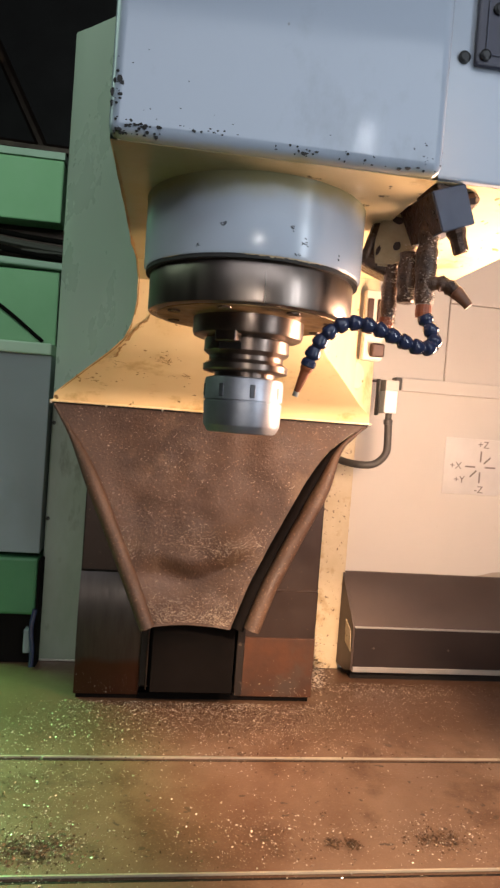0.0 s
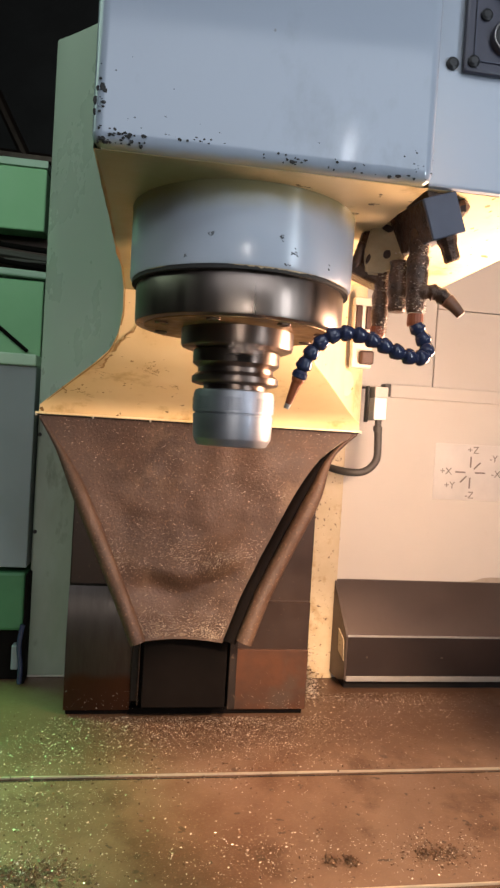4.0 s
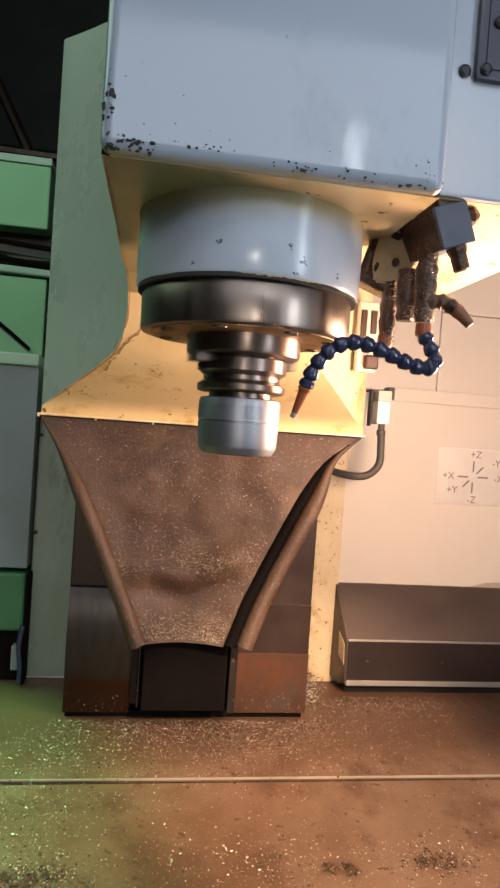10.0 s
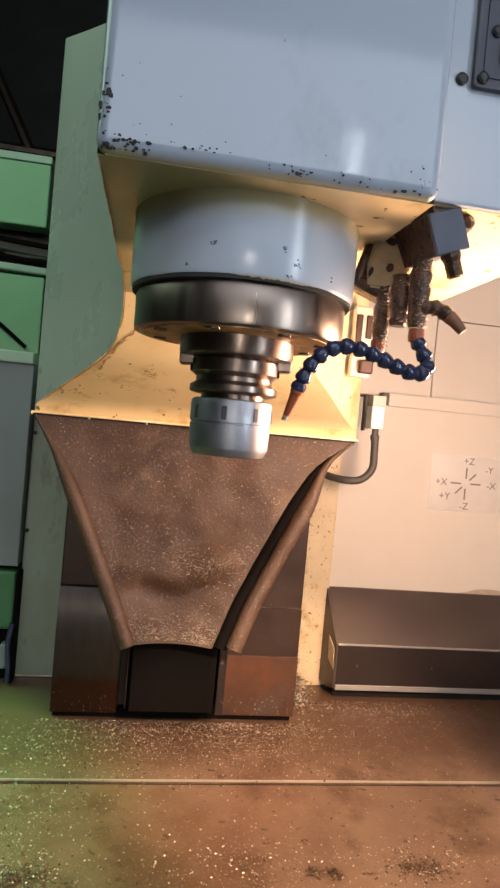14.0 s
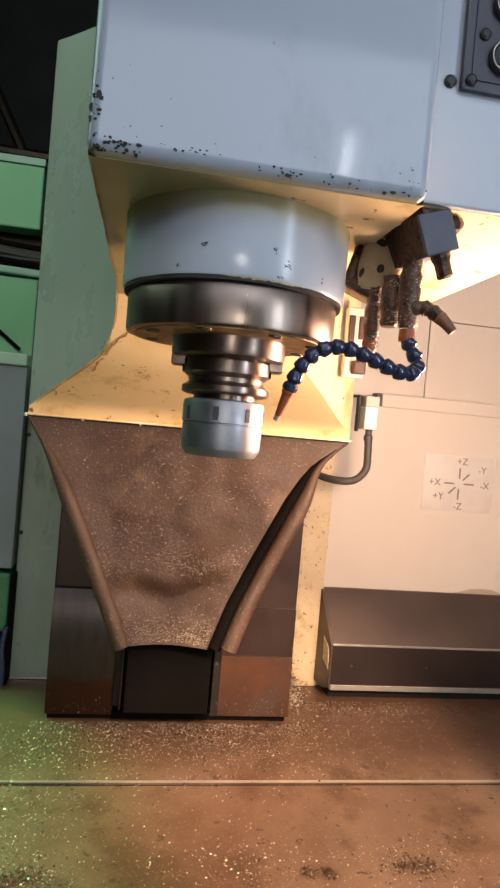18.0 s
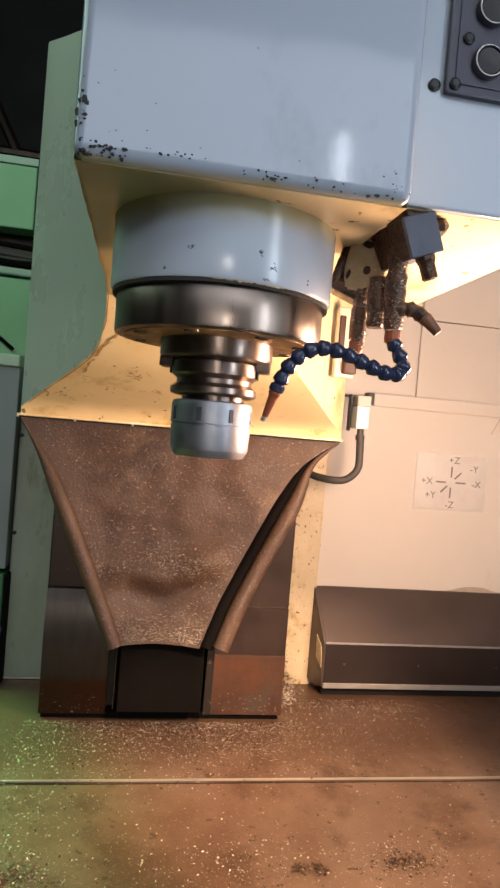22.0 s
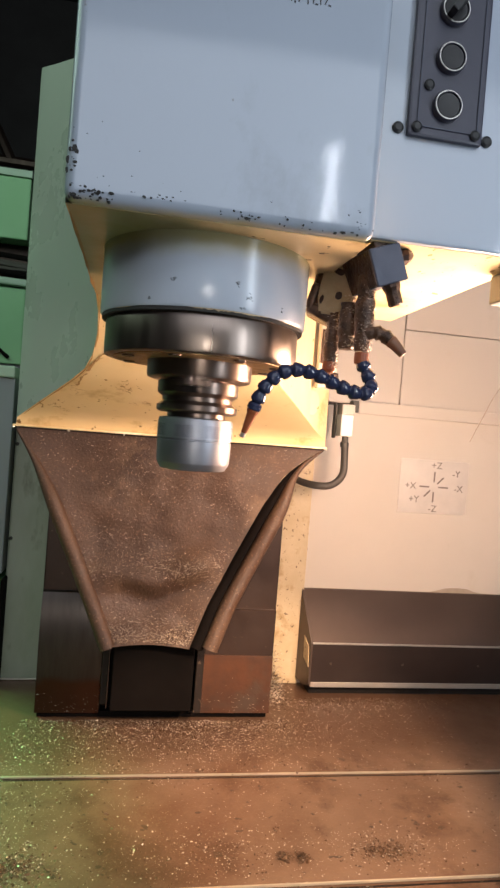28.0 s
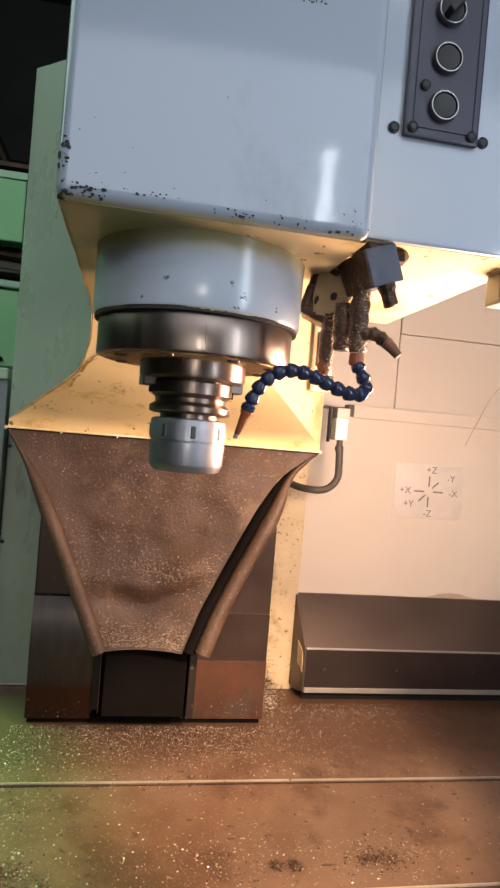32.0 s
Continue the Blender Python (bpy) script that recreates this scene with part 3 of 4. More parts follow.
# ---- head ----
def head():
    h = thing("milling_head", (0, 0, 0))
    flat_faces(smooth(part("head_cover", box(-0.157, 0.157, -0.165, -0.139, 0.893, 1.8, 0.012, 5), M_HEAD, h)))
    part("underside", box(-0.1485, 0.1485, -0.1545, -0.1525, 0.8924, 0.896), M_UNDER, h, "yellow oil-stained underside")
    flat_faces(smooth(part("side_cover", box(0.158, 0.385, -0.1, 0.36, 0.917, 1.8, 0.004, 2), M_HEAD, h)))
    part("side_underside", box(0.1585, 0.383, -0.094, 0.355, 0.9165, 0.9235), M_OILY, h, "bright cream underside plate")
    smooth(part("spindle_housing", lathe([(0.100, 0.812), (0.1235, 0.813), (0.1252, 0.816), (0.1256, 0.85), (0.1257, 0.886), (0.1259, 0.890), (0.1264, 0.8934)], 96), M_HOUSE, h))
    part("joint_ring", lathe([(0.1, 0.809), (0.1228, 0.809), (0.1228, 0.8135), (0.1, 0.8135)], 96), M_CHIPPED, h, "black chipped joint")
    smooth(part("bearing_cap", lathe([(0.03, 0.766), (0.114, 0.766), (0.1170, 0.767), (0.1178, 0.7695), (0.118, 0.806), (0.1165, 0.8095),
                                      (0.1, 0.8097)], 96), M_RING, h, "oily dark steel ring, reflection streaks painted in"))
    part("cap_face", lathe([(0.05, 0.7650), (0.107, 0.7650), (0.107, 0.7662), (0.05, 0.7662)], 64), M_FACE, h, "oil-yellowed lower face")
    for k in range(8):
        a = radians(22.5 + 45 * k)
        part("bolt", moved(lathe([(0.004, -0.0002), (0.0065, -0.0015), (0.0072, -0.001), (0.0072, 0.001)], 16),
                           pose(0.095 * math.sin(a), -0.095 * math.cos(a), 0.7645)), M_TOOL, h)
    # chipped paint along the lower edge and up the corner: middle, spread, count, size and its spread
    rnd = random.Random(4)
    flakes = [(-0.1490, 0.9415, 0.0026, 1.5), (-0.1462, 0.9385, 0.0022, 1.1), (-0.1470, 0.9285, 0.0026, 0.7), (-0.112, 0.9035, 0.0031, 0.55), (-0.1545, 0.932, 0.0024, 1.6), (-0.1548, 0.922, 0.002, 1.5), (-0.1528, 0.941, 0.0018, 1.2),
              (0.0215, 0.8985, 0.0034, 0.45), (0.0325, 0.9005, 0.0022, 0.4), (0.122, 0.8975, 0.0036, 0.35), (0.113, 0.8965, 0.0030, 0.45), (0.131, 0.8985, 0.0024, 0.35)]
    for x, z, sx, sz, count, size in ((-0.132, 0.9015, 0.009, 0.004, 26, 0.0019), (-0.151, 0.930, 0.003, 0.009, 9, 0.0014), (-0.148, 0.899, 0.004, 0.004, 8, 0.002), (-0.068, 0.906, 0.014, 0.002, 15, 0.0013),
                                      (0.02, 0.900, 0.012, 0.0025, 12, 0.0014), (0.075, 0.899, 0.02, 0.0025, 9, 0.0012), (0.140, 0.905, 0.006, 0.007, 12, 0.0013), (0.0, 0.915, 0.08, 0.008, 10, 0.0009), (-0.11, 0.93, 0.02, 0.02, 5, 0.0008)):
        for k in range(count):
            flakes.append((max(-0.1558, min(0.1558, rnd.gauss(x, sx))), max(0.8965, rnd.gauss(z, sz)), size * rnd.uniform(0.35, 1.1), rnd.uniform(0.35, 1.0)))
    for x, z, s, tall in flakes:
        y = -0.1649
        if z < 0.905:
            q = 0.905 - z
            y = -0.153 - math.sqrt(max(0.000144 - q * q, 0)) - 0.0004
        if abs(x) > 0.145:
            q = abs(x) - 0.145
            y = max(y, -0.153 - math.sqrt(max(0.000144 - q * q, 0)) - 0.0004)
        bm = bmesh.new()
        m = rnd.randint(6, 9)
        lo = 0.45 if s > 0.0028 else 0.65
        top = [bm.verts.new((x + s * rnd.uniform(lo, 1.2) * math.cos(6.283 * j / m), y - 0.0002,
                             z + s * tall * rnd.uniform(lo, 1.2) * math.sin(6.283 * j / m))) for j in range(m)]
        low = [bm.verts.new((v.co.x, v.co.y + 0.004, v.co.z)) for v in top]
        bm.faces.new(top[::-1])
        for j in range(m):
            bm.faces.new((top[j], top[(j + 1) % m], low[(j + 1) % m], low[j]))
        part("paint_chip", bm, M_CHIPPED, h)
    # scuffs on the housing and its worn lower rim
    for a, z, da, dz, n in ((-21, 0.841, 1.6, 0.0016, 7), (11, 0.842, 1.2, 0.004, 7), (17, 0.830, 2.2, 0.003, 8), (14, 0.817, 1.5, 0.0012, 4), (38, 0.822, 0.4, 0.004, 3), (-33, 0.82, 1.5, 0.001, 3)):
        for k in range(n):
            q = radians(a + rnd.gauss(0, da) * 0.6)
            zz = z + rnd.gauss(0, dz) * 0.6
            bm = bmesh.new()
            m = rnd.randint(7, 9)
            tilt = rnd.uniform(-0.8, 0.8)
            ring = []
            for j in range(m):
                u, v = math.cos(6.283 * j / m) * rnd.uniform(0.0009, 0.0016), math.sin(6.283 * j / m) * rnd.uniform(0.0002, 0.0005)
                ring.append((u * math.cos(tilt) - v * math.sin(tilt), u * math.sin(tilt) + v * math.cos(tilt)))
            top = [bm.verts.new((0.1260 * math.sin(q + u / 0.126), -0.1260 * math.cos(q + u / 0.126), zz + v)) for u, v in ring]
            low = [bm.verts.new((p.co.x * 0.98, p.co.y * 0.98, p.co.z)) for p in top]
            bm.faces.new(top)
            for j in range(m):
                bm.faces.new((top[j], low[j], low[(j + 1) % m], top[(j + 1) % m]))
            part("scuff", bm, M_CHIPPED, h)
    for a0, a1, w in ((-13, 30, 0.0024), (38, 62, 0.0015), (-58, -44, 0.001)):
        rows = []
        for k in range(61):
            u = k / 60
            q = radians(a0 + (a1 - a0) * u)
            top = 0.8128 - 0.0004 * noise.noise(Vector((k * 0.9, a0, 2)))
            low = top - w * min(1, 5 * u, 5 * (1 - u)) * (0.55 + 0.9 * noise.noise(Vector((k * 0.31, a0, 7))))
            rows.append([(r * math.sin(q), -r * math.cos(q), z) for r, z in ((0.1235, top), (0.1232, min(low, top - 0.0002)))])
        part("worn_rim", sheet(rows), M_BLOCKP, h, "pale chipped rim")
    # specks on the bright underside plate
    for k in range(46):
        x, y, s = min(0.375, 0.20 + 0.17 * rnd.random()), -0.09 + 0.30 * rnd.random() ** 1.5, 0.0008 + 0.0032 * rnd.random() ** 4
        bm = bmesh.new()
        m = rnd.randint(5, 7)
        bm.faces.new([bm.verts.new((x + s * rnd.uniform(0.6, 1.3) * math.cos(6.283 * j / m), y + 2 * s * rnd.uniform(0.6, 1.3) * math.sin(6.283 * j / m), 0.9161)) for j in range(m)])
        part("rust_speck", bm, M_OIL, h)
    for x, z, w, t, a in ((0.064, 1.104, 0.0012, 0.009, 8), (0.0665, 1.108, 0.004, 0.0011, 0), (0.071, 1.102, 0.0011, 0.006, -20), (0.0745, 1.099, 0.0016, 0.0016, 0), (0.078, 1.1035, 0.0012, 0.008, 10), (0.081, 1.107, 0.004, 0.0012, 20),
                         (0.0845, 1.103, 0.0012, 0.008, -6), (0.089, 1.1045, 0.0012, 0.0075, 4), (0.0915, 1.1005, 0.0032, 0.0012, 0), (0.0945, 1.1045, 0.0011, 0.007, -4), (0.0995, 1.106, 0.0012, 0.009, 22), (0.102, 1.1015, 0.003, 0.0011, 15)):
        part("marker_stroke", moved(box(-w / 2, w / 2, -0.0005, 0.0005, -t / 2, t / 2), pose(0.063 + (x - 0.083) * 1.3, -0.1652, z + 0.018, 0, a)), M_MARK, h)
    tagged(h, "blue-grey enamelled machine head with chipped paint and an oily underside", "machine head")


head()


def push_panel():
    p = thing("push_button_panel", (0.25, -0.1, 1.035))
    part("plate", box(-0.0465, 0.0445, -0.008, 0, 0, 0.33, 0.003), M_PLASTIC, p)
    for x0, x1, z0, z1 in ((-0.037, -0.0355, 0.012, 0.318), (0.0355, 0.037, 0.012, 0.318), (-0.037, 0.037, 0.0105, 0.012)):
        part("rim", box(x0, x1, -0.0095, -0.0075, z0, z1), M_VALVE, p, "pale moulded rim")
    for k, z in enumerate((0.0365, 0.0905, 0.1445, 0.1985, 0.2525)):
        place = pose(-0.003, -0.007, z, 90)
        b = part("button", moved(lathe([(0.0142, 0), (0.0142, 0.0062), (0.0132, 0.0072), (0.0, 0.0066)], 32, False), place), M_BUTTON, p)
        part("bezel", moved(lathe([(0.0175, 0), (0.0175, 0.005), (0.0164, 0.0078), (0.0146, 0.0078), (0.0146, 0.0)], 40, False), place), M_PLASTIC, b)
        part("bezel_ring", moved(lathe([(0.0163, 0.0066), (0.0161, 0.0086), (0.0151, 0.0086), (0.0151, 0.0066)], 40, False), place), M_CHROME, b, "thin bright ring")
        if k == 2:
            part("selector_grip", moved(box(-0.0042, 0.0042, -0.0138, 0.0138, 0.006, 0.0235, 0.0015), place @ pose(0, 0, 0, 0, 0, -38)), M_BUTTON, b)
            part("pointer", moved(box(-0.0012, 0.0012, 0.001, 0.0132, 0.0234, 0.0240), place @ pose(0, 0, 0, 0, 0, -38)), M_WHITE, b, "white pointer line")
    for x, z, r in ((-0.056, 0.009, 0.0065), (-0.037, 0.0095, 0.006), (0.034, 0.0095, 0.006), (0.053, 0.009, 0.0065), (-0.026, 0.058, 0.006)):
        y = -0.0075 if abs(x) < 0.045 else 0.0005
        part("screw", moved(lathe([(r, 0), (r, 0.003), (r * 0.6, 0.0045), (0.0005, 0.0045)], 20), pose(x, y, z, 90)), M_BUTTON, p)
    tagged(p, "black plastic push-button panel with ringed round buttons", "control panel")


push_panel()


# ---- spindle, which turns ----
def spindle():
    s = thing("spindle", (0, 0, 0.70))
    smooth(part("spindle_nose", lathe([(0.03, 0.044), (0.060, 0.044), (0.0635, 0.0455), (0.0648, 0.049), (0.0648, 0.072)], 64), M_TOOL, s))
    for k in (0, 1):
        bm = box(-0.0125, 0.0125, -0.0635, -0.047, 0.0345, 0.0465, 0.001, 1)
        moved(bm, Matrix.Rotation(math.pi * k, 4, "Z"))
        part("drive_key", bm, M_TOOL, s)
    holder = smooth(part("tool_holder", lathe([(0.03, 0.0035), (0.044, 0.0035), (0.049, 0.005), (0.050, 0.0065), (0.050, 0.0125), (0.0435, 0.0175), (0.0435, 0.0225),
                                               (0.050, 0.0275), (0.050, 0.0405), (0.049, 0.042), (0.040, 0.0425), (0.038, 0.05)], 64), M_TOOL, s), 25)
    for k in (0, 1):
        # Near-black box stands for the shade in the slot
        bm = box(-0.0133, 0.0133, -0.0503, -0.0445, 0.0272, 0.0345, 0.0003, 1)
        moved(bm, Matrix.Rotation(math.pi * k, 4, "Z"))
        part("key_slot", bm, M_DARK, holder, "drive slot, near-black for its shade")
    part("collar", lathe([(0.036, -0.006), (0.036, 0.006)], 48), M_TOOL, s)
    nut = smooth(part("clamping_nut", lathe([(0.020, -0.066), (0.0375, -0.066), (0.0405, -0.065), (0.0442, -0.0585), (0.0452, -0.056), (0.0462, -0.0305), (0.0448, -0.0298), (0.0448, -0.0285), (0.0466, -0.0278),
                                             (0.0466, -0.008), (0.0455, -0.0035), (0.042, -0.002), (0.03, -0.002)], 64), M_NUT, s, "satin steel clamping nut"), 25)
    for k in range(8):
        # Raised box in darker steel, the slot's shade in its colour
        bm = box(-0.0032, 0.0032, -0.0472, -0.043, -0.0255, -0.0105, 0.0008, 1)
        moved(bm, Matrix.Rotation(radians(35 + 45 * k), 4, "Z"))
        part("spanner_slot", bm, M_SLOT, nut, "spanner slot, darkened for its shade")
    part("bore", lathe([(0.0, -0.0665), (0.021, -0.0665), (0.021, -0.060)], 32, False), M_DARK, nut)
    tagged(s, "brown steel spindle nose holding a satin steel milling chuck", "spindle")
    return s


SPINDLE = spindle()


# ---- cover curtain under the throat ----
def lerp_table(tab, z):
    for (z0, *a), (z1, *b) in zip(tab, tab[1:]):
        if z >= z1:
            u = (z - z0) / (z1 - z0)
            return [p + (q - p) * u for p, q in zip(a, b)]
    return list(tab[-1][1:])


CURTAIN = ((0.660, -0.322, 0.350, 0.622), (0.630, -0.302, 0.308, 0.618), (0.595, -0.279, 0.271, 0.613), (0.550, -0.255, 0.240, 0.606), (0.500, -0.231, 0.212, 0.600),
           (0.385, -0.177, 0.153, 0.585), (0.300, -0.138, 0.112, 0.572), (0.213, -0.100, 0.080, 0.560))


def curtain_at(u, z):
    """The sagging, folded face of the curtain, from edge to edge, at the height z."""
    a, b, y = lerp_table(CURTAIN, z)
    k = (0.660 - z) / 0.447
    x = a + (b - 0.008 * min(1, 6 * k) - a) * u
    w = noise.noise(Vector((x * 7, z * 9, 3.1))) * 0.012 + noise.noise(Vector((x * 18, z * 26, 8.0))) * 0.005
    zt = z - 0.05 * (u - 0.5) - 0.012 * math.sin(9 * u)
    fold = 0.007 * math.exp(-((zt - 0.425) / 0.03) ** 2) - 0.012 * math.exp(-((zt - 0.365) / 0.026) ** 2) + 0.011 * math.exp(-((zt - 0.312) / 0.024) ** 2)
    env = max(0, min(1, 6 * min(u, 1 - u)) * min(1, 8 * min(k, 1 - k) + 0.15))
    return Vector((x, y + 0.010 * math.sin(math.pi * u) + (w + fold * math.sin(math.pi * u) ** 0.5) * env, z + 0.005 * math.sin(math.pi * u) * k ** 4))


def curtain():
    c = thing("way_cover_curtain", (0, 0, 0))
    n, m = 80, 80
    rows = [[curtain_at(i / n, 0.660 - 0.447 * j / m) for i in range(n + 1)] for j in range(m + 1)]
    smooth(part("sheet", sheet(rows, 0.003), M_RUBBER, c))
    lft, rgt = [], []
    for k in range(15):
        z = 0.655 - (0.655 - 0.215) * k / 14
        a, b, y = lerp_table(CURTAIN, z)
        q = min(1, k / 5) ** 2 * (3 - 2 * min(1, k / 5))
        lft.append((a - 0.003 + 0.005 * q, y - 0.011 * q, z))
        rgt.append((b + 0.006 + 0.028 * q, y - 0.010 * q, z + 0.002))
    
    def swell(k, r):
        u = min(1, k / 15)
        return 0.003 + r * u * u * (3 - 2 * u)

    smooth(part("rolled_edge", tube(spline(lft, 40), 0.015, 16, [swell(k, 0.013) for k in range(40)]), M_RUBBER, c))
    smooth(part("rolled_edge", tube(spline(rgt, 40), 0.018, 16, [swell(k, 0.0145) for k in range(40)]), M_RUBBER, c))
    # Black tube stands for the shade between the sheet and its rolled edge
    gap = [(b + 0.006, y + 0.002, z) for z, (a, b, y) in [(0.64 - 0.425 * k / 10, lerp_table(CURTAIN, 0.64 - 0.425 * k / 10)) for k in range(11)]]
    smooth(part("fold", tube(spline(gap, 30), 0.014, 12, [0.004 + 0.0105 * min(1, k / 8) for k in range(30)]), M_BLACK, c, "black tube for the shade beside the rolled edge"))
    tagged(c, "brown chip-dusted rubber curtain with rolled edges, tapering downwards", "way cover")


curtain()


def way_cover():
    c = thing("telescopic_cover", (0, 0.70, 0.0))
    part("back_plate", box(-0.256, -0.11, 0.012, 0.14, 0.014, 0.475, 0.003), M_COVER, c, "dark shiny steel plate")
    part("back_plate", box(0.11, 0.292, 0.012, 0.14, 0.014, 0.475, 0.003), M_COVER, c, "dark steel plate")
    bow = [(0.0115, 0.292), (0.003, 0.289), (-0.0035, 0.27), (-0.009, 0.24), (-0.0125, 0.205), (-0.0135, 0.17), (-0.0125, 0.14), (-0.010, 0.10), (-0.0055, 0.06), (-0.004, 0.014), (0.12, 0.014), (0.12, 0.292)]
    smooth(part("front_plate", extrude_x(bow, -0.2545, -0.112), M_ROLL, c, "bowed dark steel plate, rusty at the bottom"), 30)
    part("middle_plate", box(0.117, 0.2905, 0.002, 0.13, 0.150, 0.262, 0.002, 1), M_COVER, c, "dark brown steel plate")
    right = part("front_plate", box(0.118, 0.290, -0.004, 0.13, 0.014, 0.152, 0.001, 1), M_RUST, c, "rusty red steel plate")
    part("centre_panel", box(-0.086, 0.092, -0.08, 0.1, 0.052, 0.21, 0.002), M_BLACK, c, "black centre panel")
    # Black fill put behind the strips in place of shade in the gaps
    part("backing", box(-0.112, 0.118, 0.03, 0.1, 0.016, 0.21), M_BLACK, c, "black fill for the shade in the gaps")
    part("guide_strip", box(-0.111, -0.096, -0.03, 0.1, 0.045, 0.21, 0.002), M_STRIP, c)
    part("guide_edge", box(-0.0955, -0.0935, -0.076, 0.1, 0.056, 0.20, 0.0005, 1), M_COVER, c, "thin worn edge")
    part("guide_strip", box(0.098, 0.115, -0.075, 0.1, 0.045, 0.21, 0.002), M_STRIP, c)
    # Black strip and near-black foot stand for the shade underneath
    part("wiper", box(-0.250, 0.285, 0.006, 0.13, 0.0005, 0.0145), M_BLACK, c, "black strip for the shade under the cover")
    part("foot", box(-0.08, 0.085, 0.01, 0.1, 0.0005, 0.0515), M_DARK, c, "near-black fill for the shade under the centre")
    tagged(c, "dark oily telescopic steel way cover, rusty at the bottom", "way cover")


way_cover()


def slant_end(bm):
    """Cut the end at the column's side askew, its front further out."""
    for v in bm.verts:
        if v.co.x < 0.5:
            v.co.x += (0.9195 - v.co.y) * 0.125
    return bm


def side_cover_box():
    c = thing("sheet_metal_cover", (0, 0, 0.02))
    part("cover", slant_end(extrude_x([(0.8205, 0.015), (0.8205, 0.1234), (0.916, 0.248), (0.9195, 0.248), (0.9195, 0.0), (0.86, 0.0)], 0.412, 1.6, 0.002)), M_BOX, c)
    # The cover's front face, coloured darker because less light falls on it
    part("front_panel", slant_end(box(0.4125, 1.6, 0.8185, 0.822, 0.024, 0.1225, 0.0008, 1)), M_BOX_SHADE, c, "front face painted darker for its shade")
    part("end_cap", slant_end(extrude_x([(0.8195, 0.014), (0.8195, 0.124), (0.9155, 0.2485), (0.9195, 0.2485), (0.9195, 0.0), (0.86, 0.0)], 0.4075, 0.4122)), M_BOX, c, "dark brown end cap")
    part("end_plate", slant_end(extrude_x([(0.826, 0.060), (0.832, 0.112), (0.866, 0.132), (0.862, 0.075)], 0.4055, 0.4073)), M_PITTED, c, "pale plate on the end")
    # Thin bright strip stands for the highlight on the upper front edge
    part("worn_edge", extrude_x([(0.8198, 0.1226), (0.8196, 0.1246), (0.8222, 0.1272), (0.8232, 0.126)], 0.4250, 1.6), M_ALU, c, "bright strip painted as the edge's highlight")
    part("edge_strip", box(0.4255, 1.6, 0.818, 0.829, 0.009, 0.0225, 0.001, 1), M_ALU, c, "bright aluminium edge strip")
    rows = []
    for k in range(41):
        x = 0.43 + 0.9 * k / 40
        bulge = 0.014 * math.exp(-((x - 0.87) / 0.055) ** 4) + 0.003 * max(0, noise.noise(Vector((x * 13, 1, 1))))
        rows.append([(x, 0.9192, 0.246), (x, 0.9192, 0.2485 + bulge)])
    part("grime_rim", sheet(rows, 0.0008), M_STAIN, c, "faint grime line above the cover")
    # Near-black block put below the bottom edge as its shade
    part("wiper", box(0.43, 1.59, 0.85, 0.915, -0.0195, 0.0), M_DARK, c, "near-black block for the shade under the cover")
    for x in (0.477, 0.679, 0.90, 1.12):
        part("screw", moved(lathe([(0.003, 0), (0.003, 0.001), (0.0005, 0.0015)], 10), pose(x, 0.8186, 0.072, 90)), M_BOX, c)
    tagged(c, "brown oily sheet metal way cover with a bright bottom edge", "way cover")


side_cover_box()


def guard_wall():
    w = part("wall_guard", box(0.416, 1.9, 0.9205, 0.96, 0.001, 0.78), M_CREAM)
    tagged(w, "cream painted sheet metal guard, warmly lit", "guard", kind="structure")
    u = thing("upper_guard", (0, 0, 0.79))
    part("panel", box(0.30, 0.659, 0.943, 0.97, 0.0, 0.8, 0.003), M_CREAM, u)
    part("panel", box(0.661, 1.9, 0.943, 0.97, 0.0, 0.223, 0.002), M_CREAM, u)
    part("panel", box(0.662, 1.9, 0.943, 0.97, 0.2252, 0.8, 0.002), M_CREAM, u)
    part("backing", box(0.30, 1.9, 0.97, 0.98, -0.02, 0.8), M_COVER, u)
    tagged(u, "cream painted upper guard with narrow panel joints", "guard")
    r = thing("guard_rail", (0, 0.912, 0.762))
    part("rail", box(0.530, 1.9, 0, 0.05, 0, 0.0355, 0.002), M_CREAM, r)
    part("end_cap", box(0.512, 0.5295, 0.0, 0.05, 0.002, 0.0355, 0.002), M_CABLE, r, "dark end cap")
    tagged(r, "cream painted ledge along the guard", "rail")
    for x, z in ((0.412, 0.376),):
        s = thing("panel_screw", (x, 0.9165, z))
        part("head", moved(lathe([(0.004, -0.001), (0.004, 0.002), (0.0005, 0.003)], 12), pose(0, 0, 0, 90)), M_CHIPPED, s)
        tagged(s, "small dark screw in the cream panel", "screw")


guard_wall()


def text_mesh(name, body, size, m, material, parent):
    cu = bpy.data.curves.new(name, "FONT")
    cu.body, cu.size, cu.extrude, cu.align_x, cu.align_y = body, size, 0.0003, "CENTER", "CENTER"
    tmp = bpy.data.objects.new(name, cu)
    scene.collection.objects.link(tmp)
    bpy.context.view_layer.update()
    me = bpy.data.meshes.new_from_object(tmp.evaluated_get(bpy.context.evaluated_depsgraph_get()))
    bpy.data.objects.remove(tmp)
    me.transform(m)
    me.materials.clear()
    me.materials.append(material)
    ob = new(name, me)
    ob.parent = parent
    return ob


